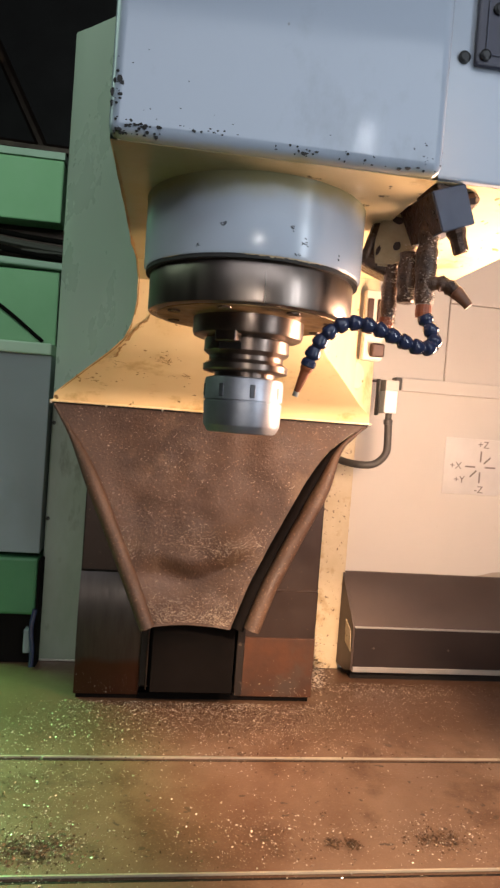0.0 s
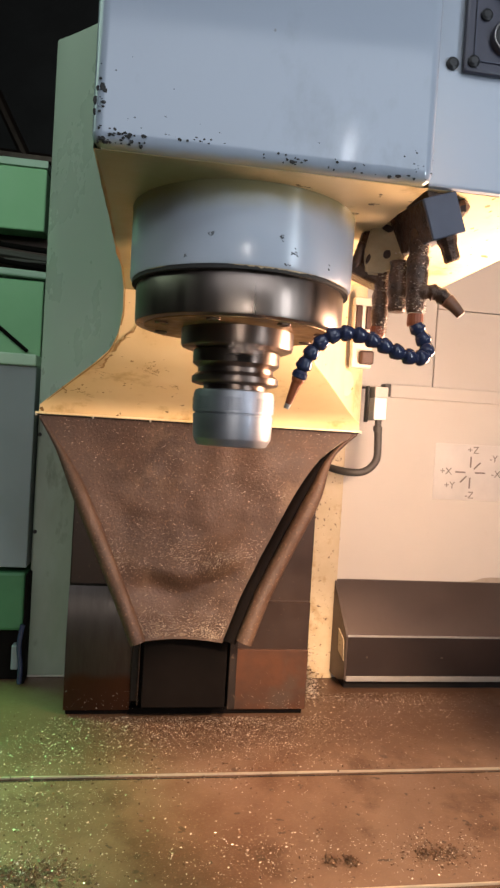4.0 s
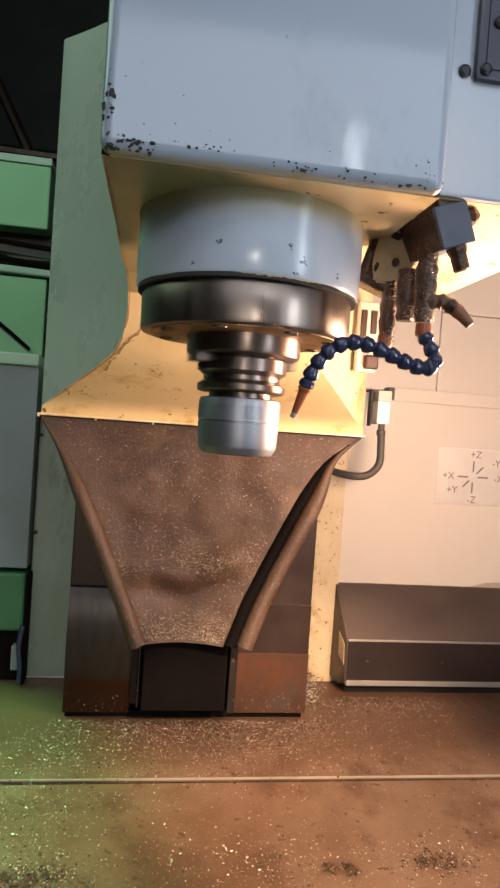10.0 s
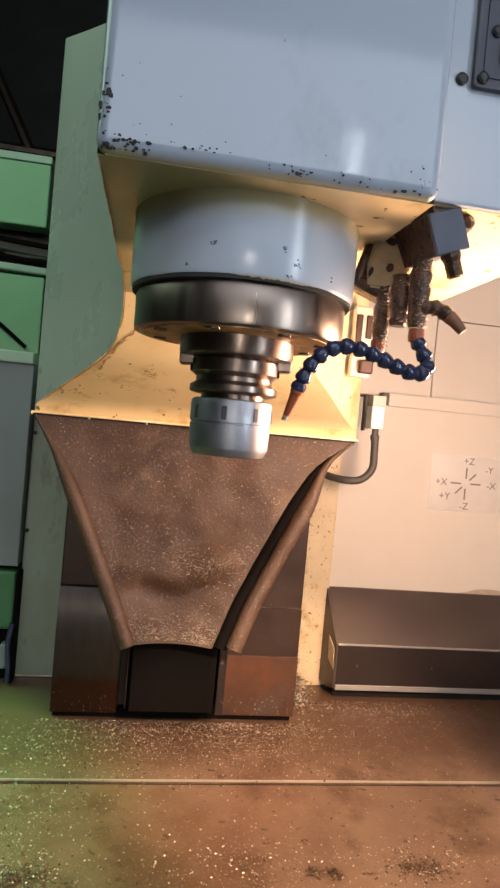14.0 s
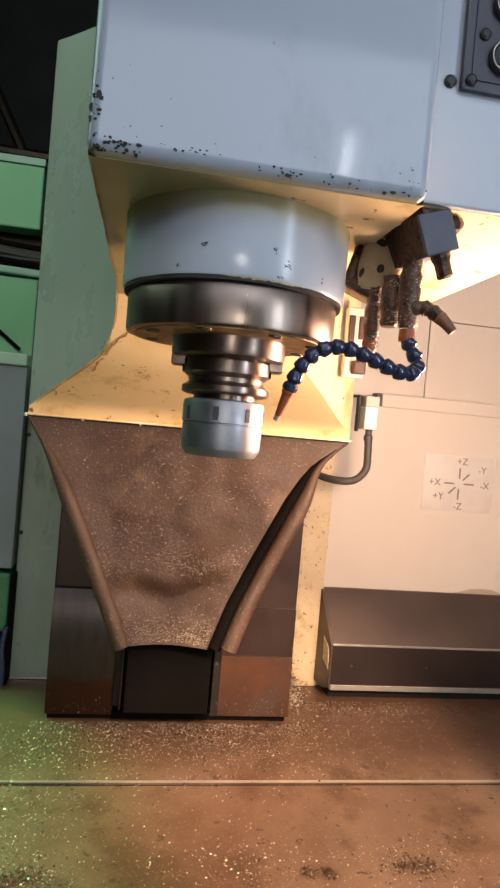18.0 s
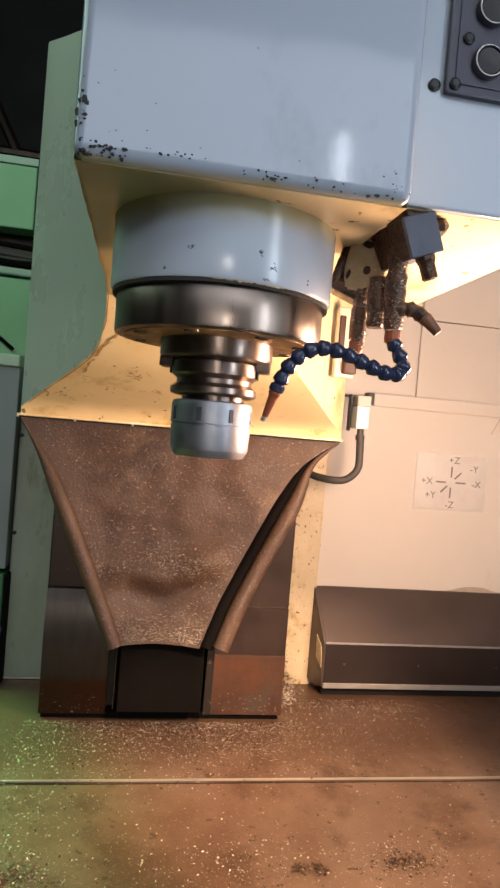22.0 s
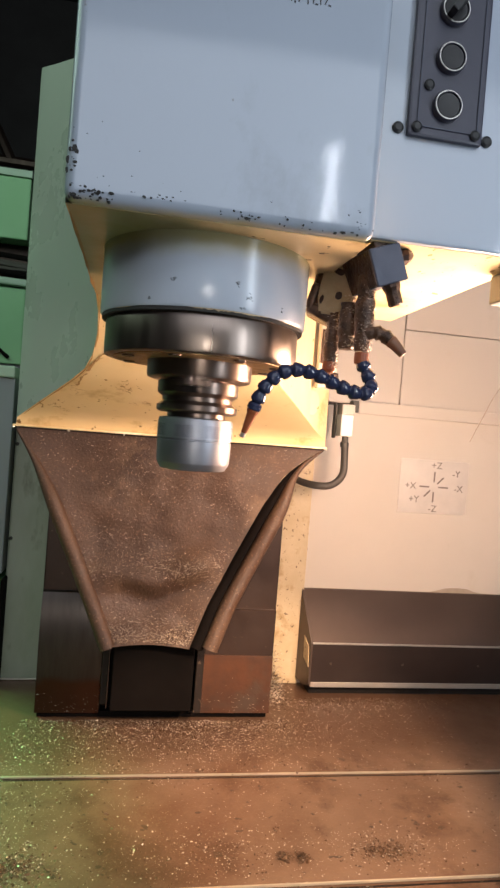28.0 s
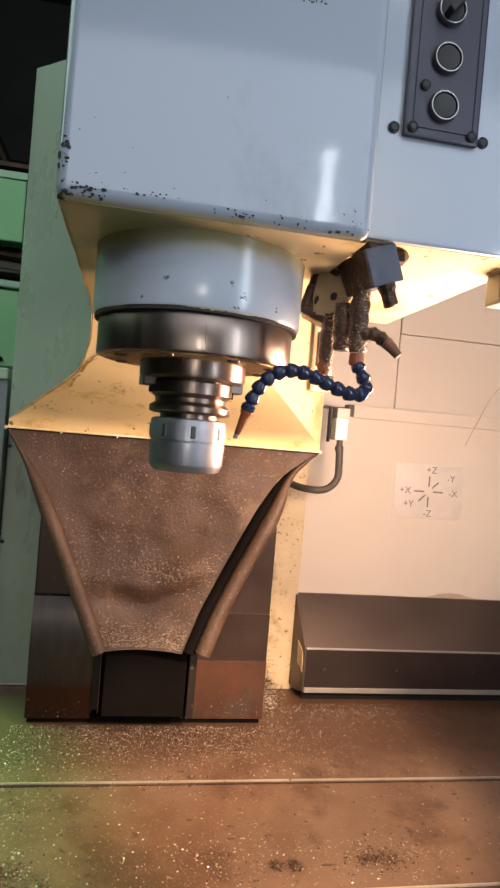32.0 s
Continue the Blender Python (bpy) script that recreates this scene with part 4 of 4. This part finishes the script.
def axis_plate():
    p = thing("axis_plate", (0.774, 0.920, 0.571))
    part("plate", box(-0.105, 0.105, -0.0015, 0.0, -0.077, 0.077, 0.0006, 1), M_PLATE, p)
    for body, x, z in (("+Z", 0.003, 0.061), ("-Z", -0.001, -0.063), ("+X", -0.073, 0.0), ("-X", 0.074, -0.002), ("+Y", -0.060, -0.038), ("-Y", 0.064, 0.040)):
        text_mesh("lettering", body, 0.027, pose(x + 0.002, -0.0018, z, 90), M_INK, p)
    for a, r in ((90, 0.044), (-90, 0.044), (0, 0.044), (180, 0.044), (45, 0.04), (225, 0.04)):
        d = Vector((math.cos(radians(a)), 0, math.sin(radians(a))))
        bm = box(0.014, r, -0.0022, -0.0014, -0.0022, 0.0022)
        part("arrow", moved(bm, Matrix.Rotation(-radians(a), 4, "Y")), M_INK, p)
    tagged(p, "small pale metal plate engraved with axis directions", "sign")


axis_plate()


def limit_switch():
    s = thing("limit_switch", (0.449, 0.77, 0.695))
    part("body", box(-0.0215, -0.0165, 0.028, 0.05, -0.006, 0.085, 0.002), M_CABLE, s, "dark switch body")
    part("cap", box(-0.016, 0.016, -0.01, 0.04, 0.0, 0.055, 0.003), M_WHITE, s, "white plastic cap")
    part("top", box(-0.016, 0.018, -0.008, 0.042, 0.0555, 0.082, 0.002), M_CREAM, s)
    part("gland", lathe([(0.011, -0.028), (0.011, -0.016), (0.008, -0.014), (0.008, 0.0)], 16), M_CABLE, s, "black cable gland")
    s.children[-1].data.transform(pose(0.006, 0.015, 0))
    smooth(part("cable", tube(spline([(0.006, 0.015, -0.02), (0.008, 0.015, -0.06), (0.006, 0.015, -0.10), (-0.02, 0.02, -0.128), (-0.06, 0.03, -0.132), (-0.095, 0.08, -0.125), (-0.10, 0.148, -0.11)], 30),
                              0.0095, 12), M_CABLE, s, "thick grey cable"))
    tagged(s, "small limit switch with white cap and thick curved cable", "limit switch")


limit_switch()


# ---- coolant fittings ----
def coolant():
    base = Vector((0.18, -0.05, 0.917))
    m = thing("coolant_manifold", base)

    def put(name, bm, place, material, label="", parent=None):
        return part(name, moved(bm, Matrix.Translation(-base) @ place), material, parent or m, label)

    vb = pose(0.196, -0.072, 0.891, 0, -21, 8)
    put("valve_block", box(-0.0205, 0.0205, -0.024, 0.05, -0.022, 0.022, 0.0015), vb, M_VALVE, "dark blue valve block")
    # Dark brown plate over the block's left face
    put("side_grime", box(-0.0213, -0.0203, -0.0225, 0.0485, -0.0205, 0.0205), vb, M_GRIME, "dark brown side face")
    put("bracket", box(-0.008, 0.022, -0.016, 0.03, 0.02, 0.036, 0.002), vb, M_GRIME)
    put("knob", lathe([(0.008, 0), (0.0115, 0.003), (0.0095, 0.010), (0.011, 0.016), (0.007, 0.023), (0.003, 0.027)], 9), vb @ pose(0.019, -0.004, 0.008, 0, 96), M_RUSTD)
    put("stub_pipe", lathe([(0.007, -0.022), (0.009, -0.02), (0.009, -0.005), (0.011, 0.0), (0.011, 0.004)], 10), vb @ pose(0.002, -0.014, -0.026), M_GRIME)
    mb = pose(0.162, -0.016, 0.872, 0, 16, -16)
    bm = bmesh.new()
    outline = ((-0.010, -0.035), (0.010, -0.031), (0.0255, -0.016), (0.0245, 0.018), (0.016, 0.030), (-0.008, 0.0315), (-0.0215, 0.018), (-0.0195, -0.012))
    front, back = [[bm.verts.new((x, y, z)) for x, z in outline] for y in (-0.013, 0.03)]
    bm.faces.new(front)
    bm.faces.new(back[::-1])
    for k in range(8):
        bm.faces.new((front[k], back[k], back[(k + 1) % 8], front[(k + 1) % 8]))
    bmesh.ops.recalc_face_normals(bm, faces=bm.faces[:])
    bmesh.ops.bevel(bm, geom=bm.edges[:], offset=0.0028, segments=2, affect="EDGES")
    block = smooth(put("mount_block", bm, mb, M_BLOCKP, "grimy cream mounting block"))
    rnd = random.Random(9)
    for x, z, r, st in ((-0.003, 0.021, 0.0066, 0.65), (0.006, -0.007, 0.0045, 1.2), (-0.0125, -0.018, 0.0024, 2.4)):
        bm = bmesh.new()
        top = [bm.verts.new((x + r * rnd.uniform(0.88, 1.1) * math.cos(6.283 * q / 11), -0.0136, z + st * r * rnd.uniform(0.88, 1.1) * math.sin(6.283 * q / 11))) for q in range(11)]
        low = [bm.verts.new((v.co.x, v.co.y + 0.004, v.co.z)) for v in top]
        bm.faces.new(top[::-1])
        for q in range(11):
            bm.faces.new((top[q], top[(q + 1) % 11], low[(q + 1) % 11], low[q]))
        put("hole", bm, mb, M_RUSTD, "rust-brown bolt hole", block)
    put("backing_plate", box(-0.0305, 0.0265, -0.004, 0.036, -0.037, 0.036, 0.010), mb, M_GRIME, "caked dark backing plate")
    put("clamp", box(-0.030, -0.0195, -0.011, 0.03, -0.034, 0.0, 0.004), mb, M_GRIME)
    put("clamp", box(-0.022, 0.018, -0.01, 0.03, -0.041, -0.026, 0.004), mb @ pose(0, 0, 0, 0, 8), M_GRIME)
    for x, y, z0, z1, r in ((0.161, -0.02, 0.772, 0.844, 0.0085), (0.172, -0.045, 0.796, 0.852, 0.0105), (0.185, -0.066, 0.792, 0.882, 0.0108)):
        prof = []
        for k in range(12):
            u = k / 11
            prof.append((r * (0.82 if k == 0 else 1.0 + 0.12 * (0.35 < u < 0.7)) * rnd.uniform(0.9, 1.08), z0 + (z1 - z0) * u))
        smooth(put("pipe", lathe(prof, 20), pose(x, y, 0, 0, 0, rnd.uniform(0, 40)), M_GRIME, "chip-caked coolant pipe"), 60)
    put("pipe_tip", lathe([(0.006, 0.768), (0.0085, 0.772), (0.0085, 0.782)], 10), pose(0.160, -0.02, 0), M_ORANGE, "orange pipe end")
    smooth(put("angled_nozzle", tube(spline([(0.184, -0.068, 0.812), (0.196, -0.074, 0.815), (0.207, -0.078, 0.812), (0.216, -0.083, 0.804)], 12), 0.008, 12,
                                     [0.008, 0.0075, 0.0095, 0.0078, 0.0074, 0.0096, 0.0080, 0.0074, 0.0092, 0.0078, 0.0072, 0.007]), Matrix(), M_GRIME), 60)
    smooth(put("nozzle_end", tube(spline([(0.213, -0.082, 0.807), (0.220, -0.085, 0.800), (0.228, -0.089, 0.790)], 10), 0.007, 14, [0.006, 0.0078, 0.0078, 0.0072, 0.0068, 0.0064, 0.006, 0.0056, 0.0053, 0.0048]), Matrix(), M_NOZZLE, "grimy orange nozzle end"), 50)
    tagged(m, "grimy coolant manifold with dark valve block and chip-caked pipes", "coolant manifold")
    # grey bracket under the side cover
    g = thing("guard_bracket", (0.414, -0.035, 0.917))
    part("block", box(-0.043, 0.04, -0.015, 0.02, -0.04, -0.001, 0.003), M_CAB, g)
    tagged(g, "pale grey bracket under the head's side cover", "bracket")
    h = thing("coolant_hose", (0, 0, 0.78))
    pts = spline(HOSE, 260)
    acc, marks = 0.0, [0]
    for i in range(1, len(pts)):
        acc += (pts[i] - pts[i - 1]).length
        if acc > 0.0142:
            marks.append(i)
            acc = 0
    base = Vector((0, 0, 0.78))
    part("collar", moved(lathe([(0.0082, -0.004), (0.009, 0.0), (0.0085, 0.009)], 16), Matrix.Translation(pts[0] - base)), M_ORANGE, h, "orange threaded collar")
    for a, b in zip(marks, marks[1:]):
        d = (pts[b] - pts[a]).normalized()
        L = (pts[b] - pts[a]).length
        q = d.to_track_quat("Z", "Y").to_matrix().to_4x4()
        bm = lathe([(0.0054, -0.001), (0.0066, 0.0002), (0.0075, L * 0.14), (0.0083, L * 0.36), (0.0088, L * 0.54), (0.0087, L * 0.64), (0.0078, L * 0.76), (0.0060, L * 0.82), (0.0054, L + 0.001)], 20)
        smooth(part("bead", moved(bm, Matrix.Translation(pts[a] - base) @ q), M_BLUE, h), 60)
    e = pts[marks[-1]]
    d = (pts[-1] - pts[marks[-1] - 6]).normalized()
    q = Matrix.Translation(e - base) @ d.to_track_quat("Z", "Y").to_matrix().to_4x4()
    part("nozzle", moved(lathe([(0.0074, 0.004), (0.0070, 0.010), (0.0056, 0.013), (0.0034, 0.036), (0.0030, 0.037)], 16), q), M_ORANGE, h, "orange tapered nozzle")
    part("socket", moved(lathe([(0.0054, -0.002), (0.0082, 0.001), (0.0084, 0.006), (0.0060, 0.0085)], 16), q), M_BLUE, h, "dark blue end piece")
    part("tip", moved(lathe([(0.0032, 0.036), (0.0032, 0.042)], 12), q), M_ALU, h)
    tagged(h, "dark blue segmented coolant hose with an orange nozzle", "coolant hose")


HOSE = ((0.1824, -0.0750, 0.7803), (0.1874, -0.0800, 0.7671), (0.1945, -0.0850, 0.7522), (0.1901, -0.0900, 0.7416), (0.1744, -0.0920, 0.7401), (0.1547, -0.0920, 0.7461), (0.1315, -0.0900, 0.7556), (0.1095, -0.0880, 0.7614), (0.0905, -0.0850, 0.7591), (0.0747, -0.0800, 0.7469), (0.0652, -0.0750, 0.7313), (0.0586, -0.0700, 0.7106))
coolant()


# ---- beside the machine ----
def side_bay():
    c = thing("electrical_cabinet", (-0.9, 0.9, 0.30))
    part("body", box(-1.0, 0.520, -0.02, 0.4, -0.016, 0.474, 0.002), M_CAB, c)
    part("top_rail", box(-1.0, 0.52, -0.03, 0.4, 0.4745, 0.503, 0.004), M_PALE, c, "pale green top rail")
    tagged(c, "grey painted steel cabinet with a pale green top rail", "cabinet")
    g = thing("green_casting", (-0.9, 0.88, 0.0))
    part("block", box(-1.0, 0.519, 0.0, 0.3, 0.128, 0.272, 0.008), M_GREEN_SHADE, g)
    part("foot", box(-1.0, 0.515, 0.02, 0.3, 0.0, 0.127, 0.004), M_BLACK, g, "black lower panel")
    part("bracket", extrude_x([(-0.01, 0.0), (-0.01, 0.27), (0.1, 0.27), (0.1, 0.0)], 0.521, 0.529, 0.002), M_BLACK, g, "black edge trim")
    part("clip", box(0.496, 0.512, -0.008, 0.019, 0.035, 0.095, 0.003), M_CAB, g, "pale grey clip")
    part("cable", tube(spline([(0.520, -0.02, 0.007), (0.521, -0.022, 0.05), (0.516, -0.022, 0.10), (0.522, -0.02, 0.15)], 14), 0.006, 8), M_BLUE, g, "dark blue cable")
    tagged(g, "green painted casting on a black foot", "machine part")
    b = thing("neighbour_machine", (-0.58, 2.0, -0.9))
    part("upper_beam", box(-2.5, 0.0, 0, 0.5, 2.305, 2.558, 0.006), M_GREEN, b)
    part("beam_cap", box(-2.5, 0.003, -0.004, 0.5, 2.561, 2.59, 0.002), M_PALE, b, "pale green beam edge")
    part("recess", box(-2.5, 0.02, 0.10, 0.5, 2.12, 2.304), M_RUSTD, b, "dark gap with cables")
    part("lower_beam", box(-2.5, 0.01, 0, 0.5, 1.79, 2.105, 0.006), M_GREEN, b)
    part("ledge", moved(box(-2.5, 0.012, -0.02, 0.45, 2.11, 2.14, 0.008), Matrix.Translation((0, 0, 0.5)) @ Matrix.Rotation(0.03, 4, "Y") @ Matrix.Translation((0, 0, -0.5))), M_PALE, b, "pale green sloping ledge")
    for z0, z1, r, q in ((2.285, 2.235, 0.012, M_BLACK), (2.255, 2.20, 0.016, M_CABLE), (2.225, 2.165, 0.013, M_BLACK), (2.20, 2.19, 0.010, M_CABLE)):
        smooth(part("loose_cable", tube(spline([(-1.2, 0.03, z0 + 0.05), (-0.5, 0.02, z0), (-0.2, 0.03, (z0 + z1) / 2 - 0.01), (0.015, 0.03, z1)], 20), r, 8), q, b))
    part("cable", tube(spline([(-0.35, -0.012, 2.0), (-0.22, -0.012, 1.95), (-0.04, -0.012, 1.815)], 12), 0.008, 8), M_BLACK, b, "black cable")
    part("lower_body", box(-2.5, 0.012, 0.02, 0.5, 0.0, 1.805, 0.006), M_CAB, b)
    tagged(b, "green painted neighbouring machine", "machine")


side_bay()


# ---- work lamp in the guard ----
def work_lamp():
    w = thing("work_lamp", (0.56, 0.10, 0.69))
    turn = pose(0.012, 0, 0, 0, 78, 160)
    part("shade", moved(lathe([(0.024, -0.01), (0.026, -0.01), (0.024, 0.01), (0.014, 0.028), (0.012, 0.028), (0.022, 0.01)], 32, False), turn), M_CREAM, w)
    part("bulb", moved(lathe([(0.001, 0.0), (0.010, 0.004), (0.013, 0.012), (0.008, 0.022)], 20), turn), glow("bulb_glow", (1.0, 0.8, 0.55), 10), w, "glowing bulb")
    part("arm", tube(spline([(0.035, 0.01, 0), (0.16, 0.05, 0.04), (0.45, 0.4, 0.02), (0.55, 0.823, -0.05)], 30), 0.006, 8), M_CABLE, w)
    part("wire_guard", tube(spline([(0.139, 0.5, 0.015), (0.165, 0.5, 0.07), (0.2, 0.5, 0.14), (0.27, 0.52, 0.2), (0.33, 0.6, 0.1)], 16), 0.0010, 6), M_STAIN, w, "thin wire guard")
    tagged(w, "lit work lamp on a bent arm", "lamp")


work_lamp()


# ---- chips ----
def chips(name, label, count, place, material, seed, size=(0.0012, 0.0045)):
    rnd = random.Random(seed)
    verts, faces = [], []
    for _ in range(count):
        p = place(rnd)
        s = size[0] + (size[1] - size[0]) * rnd.random() ** 3
        a = rnd.random() * 6.283
        ux, uy = math.cos(a) * s, math.sin(a) * s
        w = s * rnd.uniform(0.25, 0.6)
        hgt = s * rnd.uniform(0.2, 0.7)
        n = len(verts)
        verts += [(p[0] - ux, p[1] - uy, p[2]), (p[0] + ux, p[1] + uy, p[2] + hgt * 0.3), (p[0] - uy * w / s, p[1] + ux * w / s, p[2] + hgt),
                  (p[0] + uy * w / s, p[1] - ux * w / s, p[2] - 0.0003)]
        faces += [(n, n + 1, n + 2), (n, n + 3, n + 1), (n + 1, n + 3, n + 2), (n, n + 2, n + 3)]
    me = bpy.data.meshes.new(name)
    me.from_pydata(verts, [], faces)
    me.materials.append(material)
    ob = new(name, me)
    tagged(ob, label, "metal chips", kind="stuff")


def on_table(rnd):
    k = rnd.random()
    if k < 0.33:
        return (rnd.gauss(0.08, 0.19), 0.685 - abs(rnd.gauss(0, 0.11)), 0.0008)
    if k < 0.46:
        return (rnd.uniform(-0.28, 0.34), 0.69 - abs(rnd.gauss(0, 0.03)), 0.0008)
    if k < 0.62:
        return (rnd.gauss(-0.27, 0.09), rnd.uniform(0.10, 0.62), 0.0008)
    if k < 0.66:
        return (rnd.gauss(-0.235, 0.045), rnd.gauss(0.205, 0.03), 0.0008)
    if k < 0.69:
        return (rnd.gauss(0.40, 0.06), rnd.gauss(0.215, 0.03), 0.0008)
    if k < 0.73:
        return (rnd.gauss(0.12, 0.09), rnd.gauss(0.22, 0.04), 0.0008)
    if k < 0.86:
        return (rnd.gauss(0.50, 0.13), 0.818 - abs(rnd.gauss(0, 0.055)), 0.0008)
    return (rnd.uniform(-0.5, 0.75), rnd.uniform(0.12, 0.72), 0.0008)


def on_curtain(rnd):
    while True:
        k = rnd.random()
        z = 0.219 + abs(rnd.gauss(0, 0.025)) if k < 0.38 else rnd.gauss(0.385, 0.022) if k < 0.62 else 0.222 + 0.43 * rnd.random()
        if not 0.216 < z < 0.655:
            continue
        u = rnd.uniform(0.03, 0.97)
        p = curtain_at(u, z)
        if rnd.random() < 0.45 + 1.1 * noise.noise(Vector((p.x * 9, z * 14, 0))):
            return (p.x, p.y - 0.0026, p.z)


chips("metal_chips", "bright curled metal chips strewn over the table", 13000, on_table, M_CHIP, 1, (0.0007, 0.0022))


def in_heaps(rnd):
    k = rnd.random()
    if k < 0.28:
        return (rnd.gauss(-0.24, 0.042), rnd.gauss(0.19, 0.017), 0.0008)
    if k < 0.40:
        return (rnd.gauss(0.395, 0.028), rnd.gauss(0.205, 0.013), 0.0008)
    if k < 0.44:
        return (rnd.gauss(0.245, 0.008), rnd.gauss(0.195, 0.008), 0.0008)
    if k < 0.47:
        return (rnd.gauss(0.215, 0.006), rnd.gauss(0.20, 0.006), 0.0008)
    return on_table(rnd)


def at_foot(rnd):
    x = max(0.302, min(0.40, 0.328 + rnd.gauss(0, 0.018)))
    if rnd.random() < 0.4:
        return (x - 0.004, 0.911, 0.002 + abs(rnd.gauss(0, 0.06)))
    y = 0.905 - abs(rnd.gauss(0, 0.05))
    return (x, y, 0.001 + max(0, 0.05 - (0.915 - y) * 0.8) * rnd.random() ** 2)


chips("chip_heap", "heap of chips in the corner by the column", 3400, at_foot, M_CHIP, 5, (0.001, 0.0045))
chips("coarse_chips", "coarse bright chips scattered over the table", 800, on_table, M_CHIP, 21, (0.0014, 0.0030))
chips("coarse_dark_chips", "coarse oily dark chips scattered over the table", 2600, on_table, M_CHIPD, 22, (0.0016, 0.0040))
chips("dark_chip_heap", "oily dark chips heaped in the corner by the column", 2200, at_foot, M_CHIPD, 11, (0.001, 0.0042))
chips("dark_chips", "dark metal chips lying in small heaps", 6500, in_heaps, M_CHIPD, 2, (0.0007, 0.0038))
chips("curtain_chips", "fine metal chips clinging to the rubber curtain", 11500, on_curtain, M_CHIP, 3, (0.0009, 0.0036))
chips("dark_curtain_chips", "dark oily chips clinging to the rubber curtain", 6000, on_curtain, M_CHIPD, 8, (0.0008, 0.0030))


def on_plates(rnd):
    x = rnd.uniform(-0.25, 0.285)
    while -0.09 < x < 0.095:
        x = rnd.uniform(-0.25, 0.285)
    return (x, 0.6945, 0.016 + abs(rnd.gauss(0, 0.03)))


def on_pipes(rnd):
    x, y, z0, z1, r = rnd.choice(((0.161, -0.02, 0.774, 0.85, 0.0088), (0.172, -0.045, 0.797, 0.86, 0.011), (0.185, -0.066, 0.793, 0.87, 0.0113)))
    a = rnd.gauss(0.7, 0.7)
    return (x + r * math.sin(a), y - r * math.cos(a), rnd.uniform(z0, z1))


chips("plate_chips", "fine chips stuck to the oily way cover plates", 260, on_plates, M_CHIP, 6, (0.0005, 0.002))
chips("pipe_chips", "fine bright chips caked on the coolant pipes", 1300, on_pipes, M_CHIP, 7, (0.0006, 0.0026))


# ---- movement ----
def motions():
    # the spindle's turn, in degrees: stepped, run, stopped, stepped, run, stopped
    def at(t, a):
        return t, pose(0, 0, 0.70, 0, 0, -a)

    slow = ((0.0, 29), (0.4, 30), (0.5, 33), (0.6, 48), (0.8, 72), (1.0, 95), (1.2, 115), (1.4, 133), (1.5, 146), (1.6, 163), (1.8, 180),
            (2.0, 200), (2.2, 208), (2.4, 214), (2.8, 230), (3.2, 240), (3.5, 252))
    rows = [at(t, a) for t, a in slow]

    def run(t0, t1, a0, end):
        n = round((t1 - t0) * FPS)
        steps = [min(1, k / 20, (n - k + 1) / 4) for k in range(1, n + 1)]
        turn = 78 * sum(steps)
        turn += (end - a0 - turn) % 180 - 90
        turn += (end - a0 - turn + 90) % 180 - 90
        v = a0
        for k, u in enumerate(steps):
            v += turn * u / sum(steps)
            rows.append(at(t0 + (k + 1) / FPS, v))
        return v

    a = run(3.5, 13.0, 252.0, 96.0)
    rows.extend(at(t, a + d) for t, d in ((16.5, 0.5), (19.0, 1), (20.0, 3), (20.5, 5), (22.0, 7), (22.2, 12), (22.3, 23), (22.4, 35), (22.5, 56), (22.6, 76), (22.7, 104)))
    a = run(22.7, 28.7, a + 104, 74.0)
    rows.extend(at(t, a + d) for t, d in ((29.2, 2), (32.0, 3)))
    walk(SPINDLE, rows)


motions()
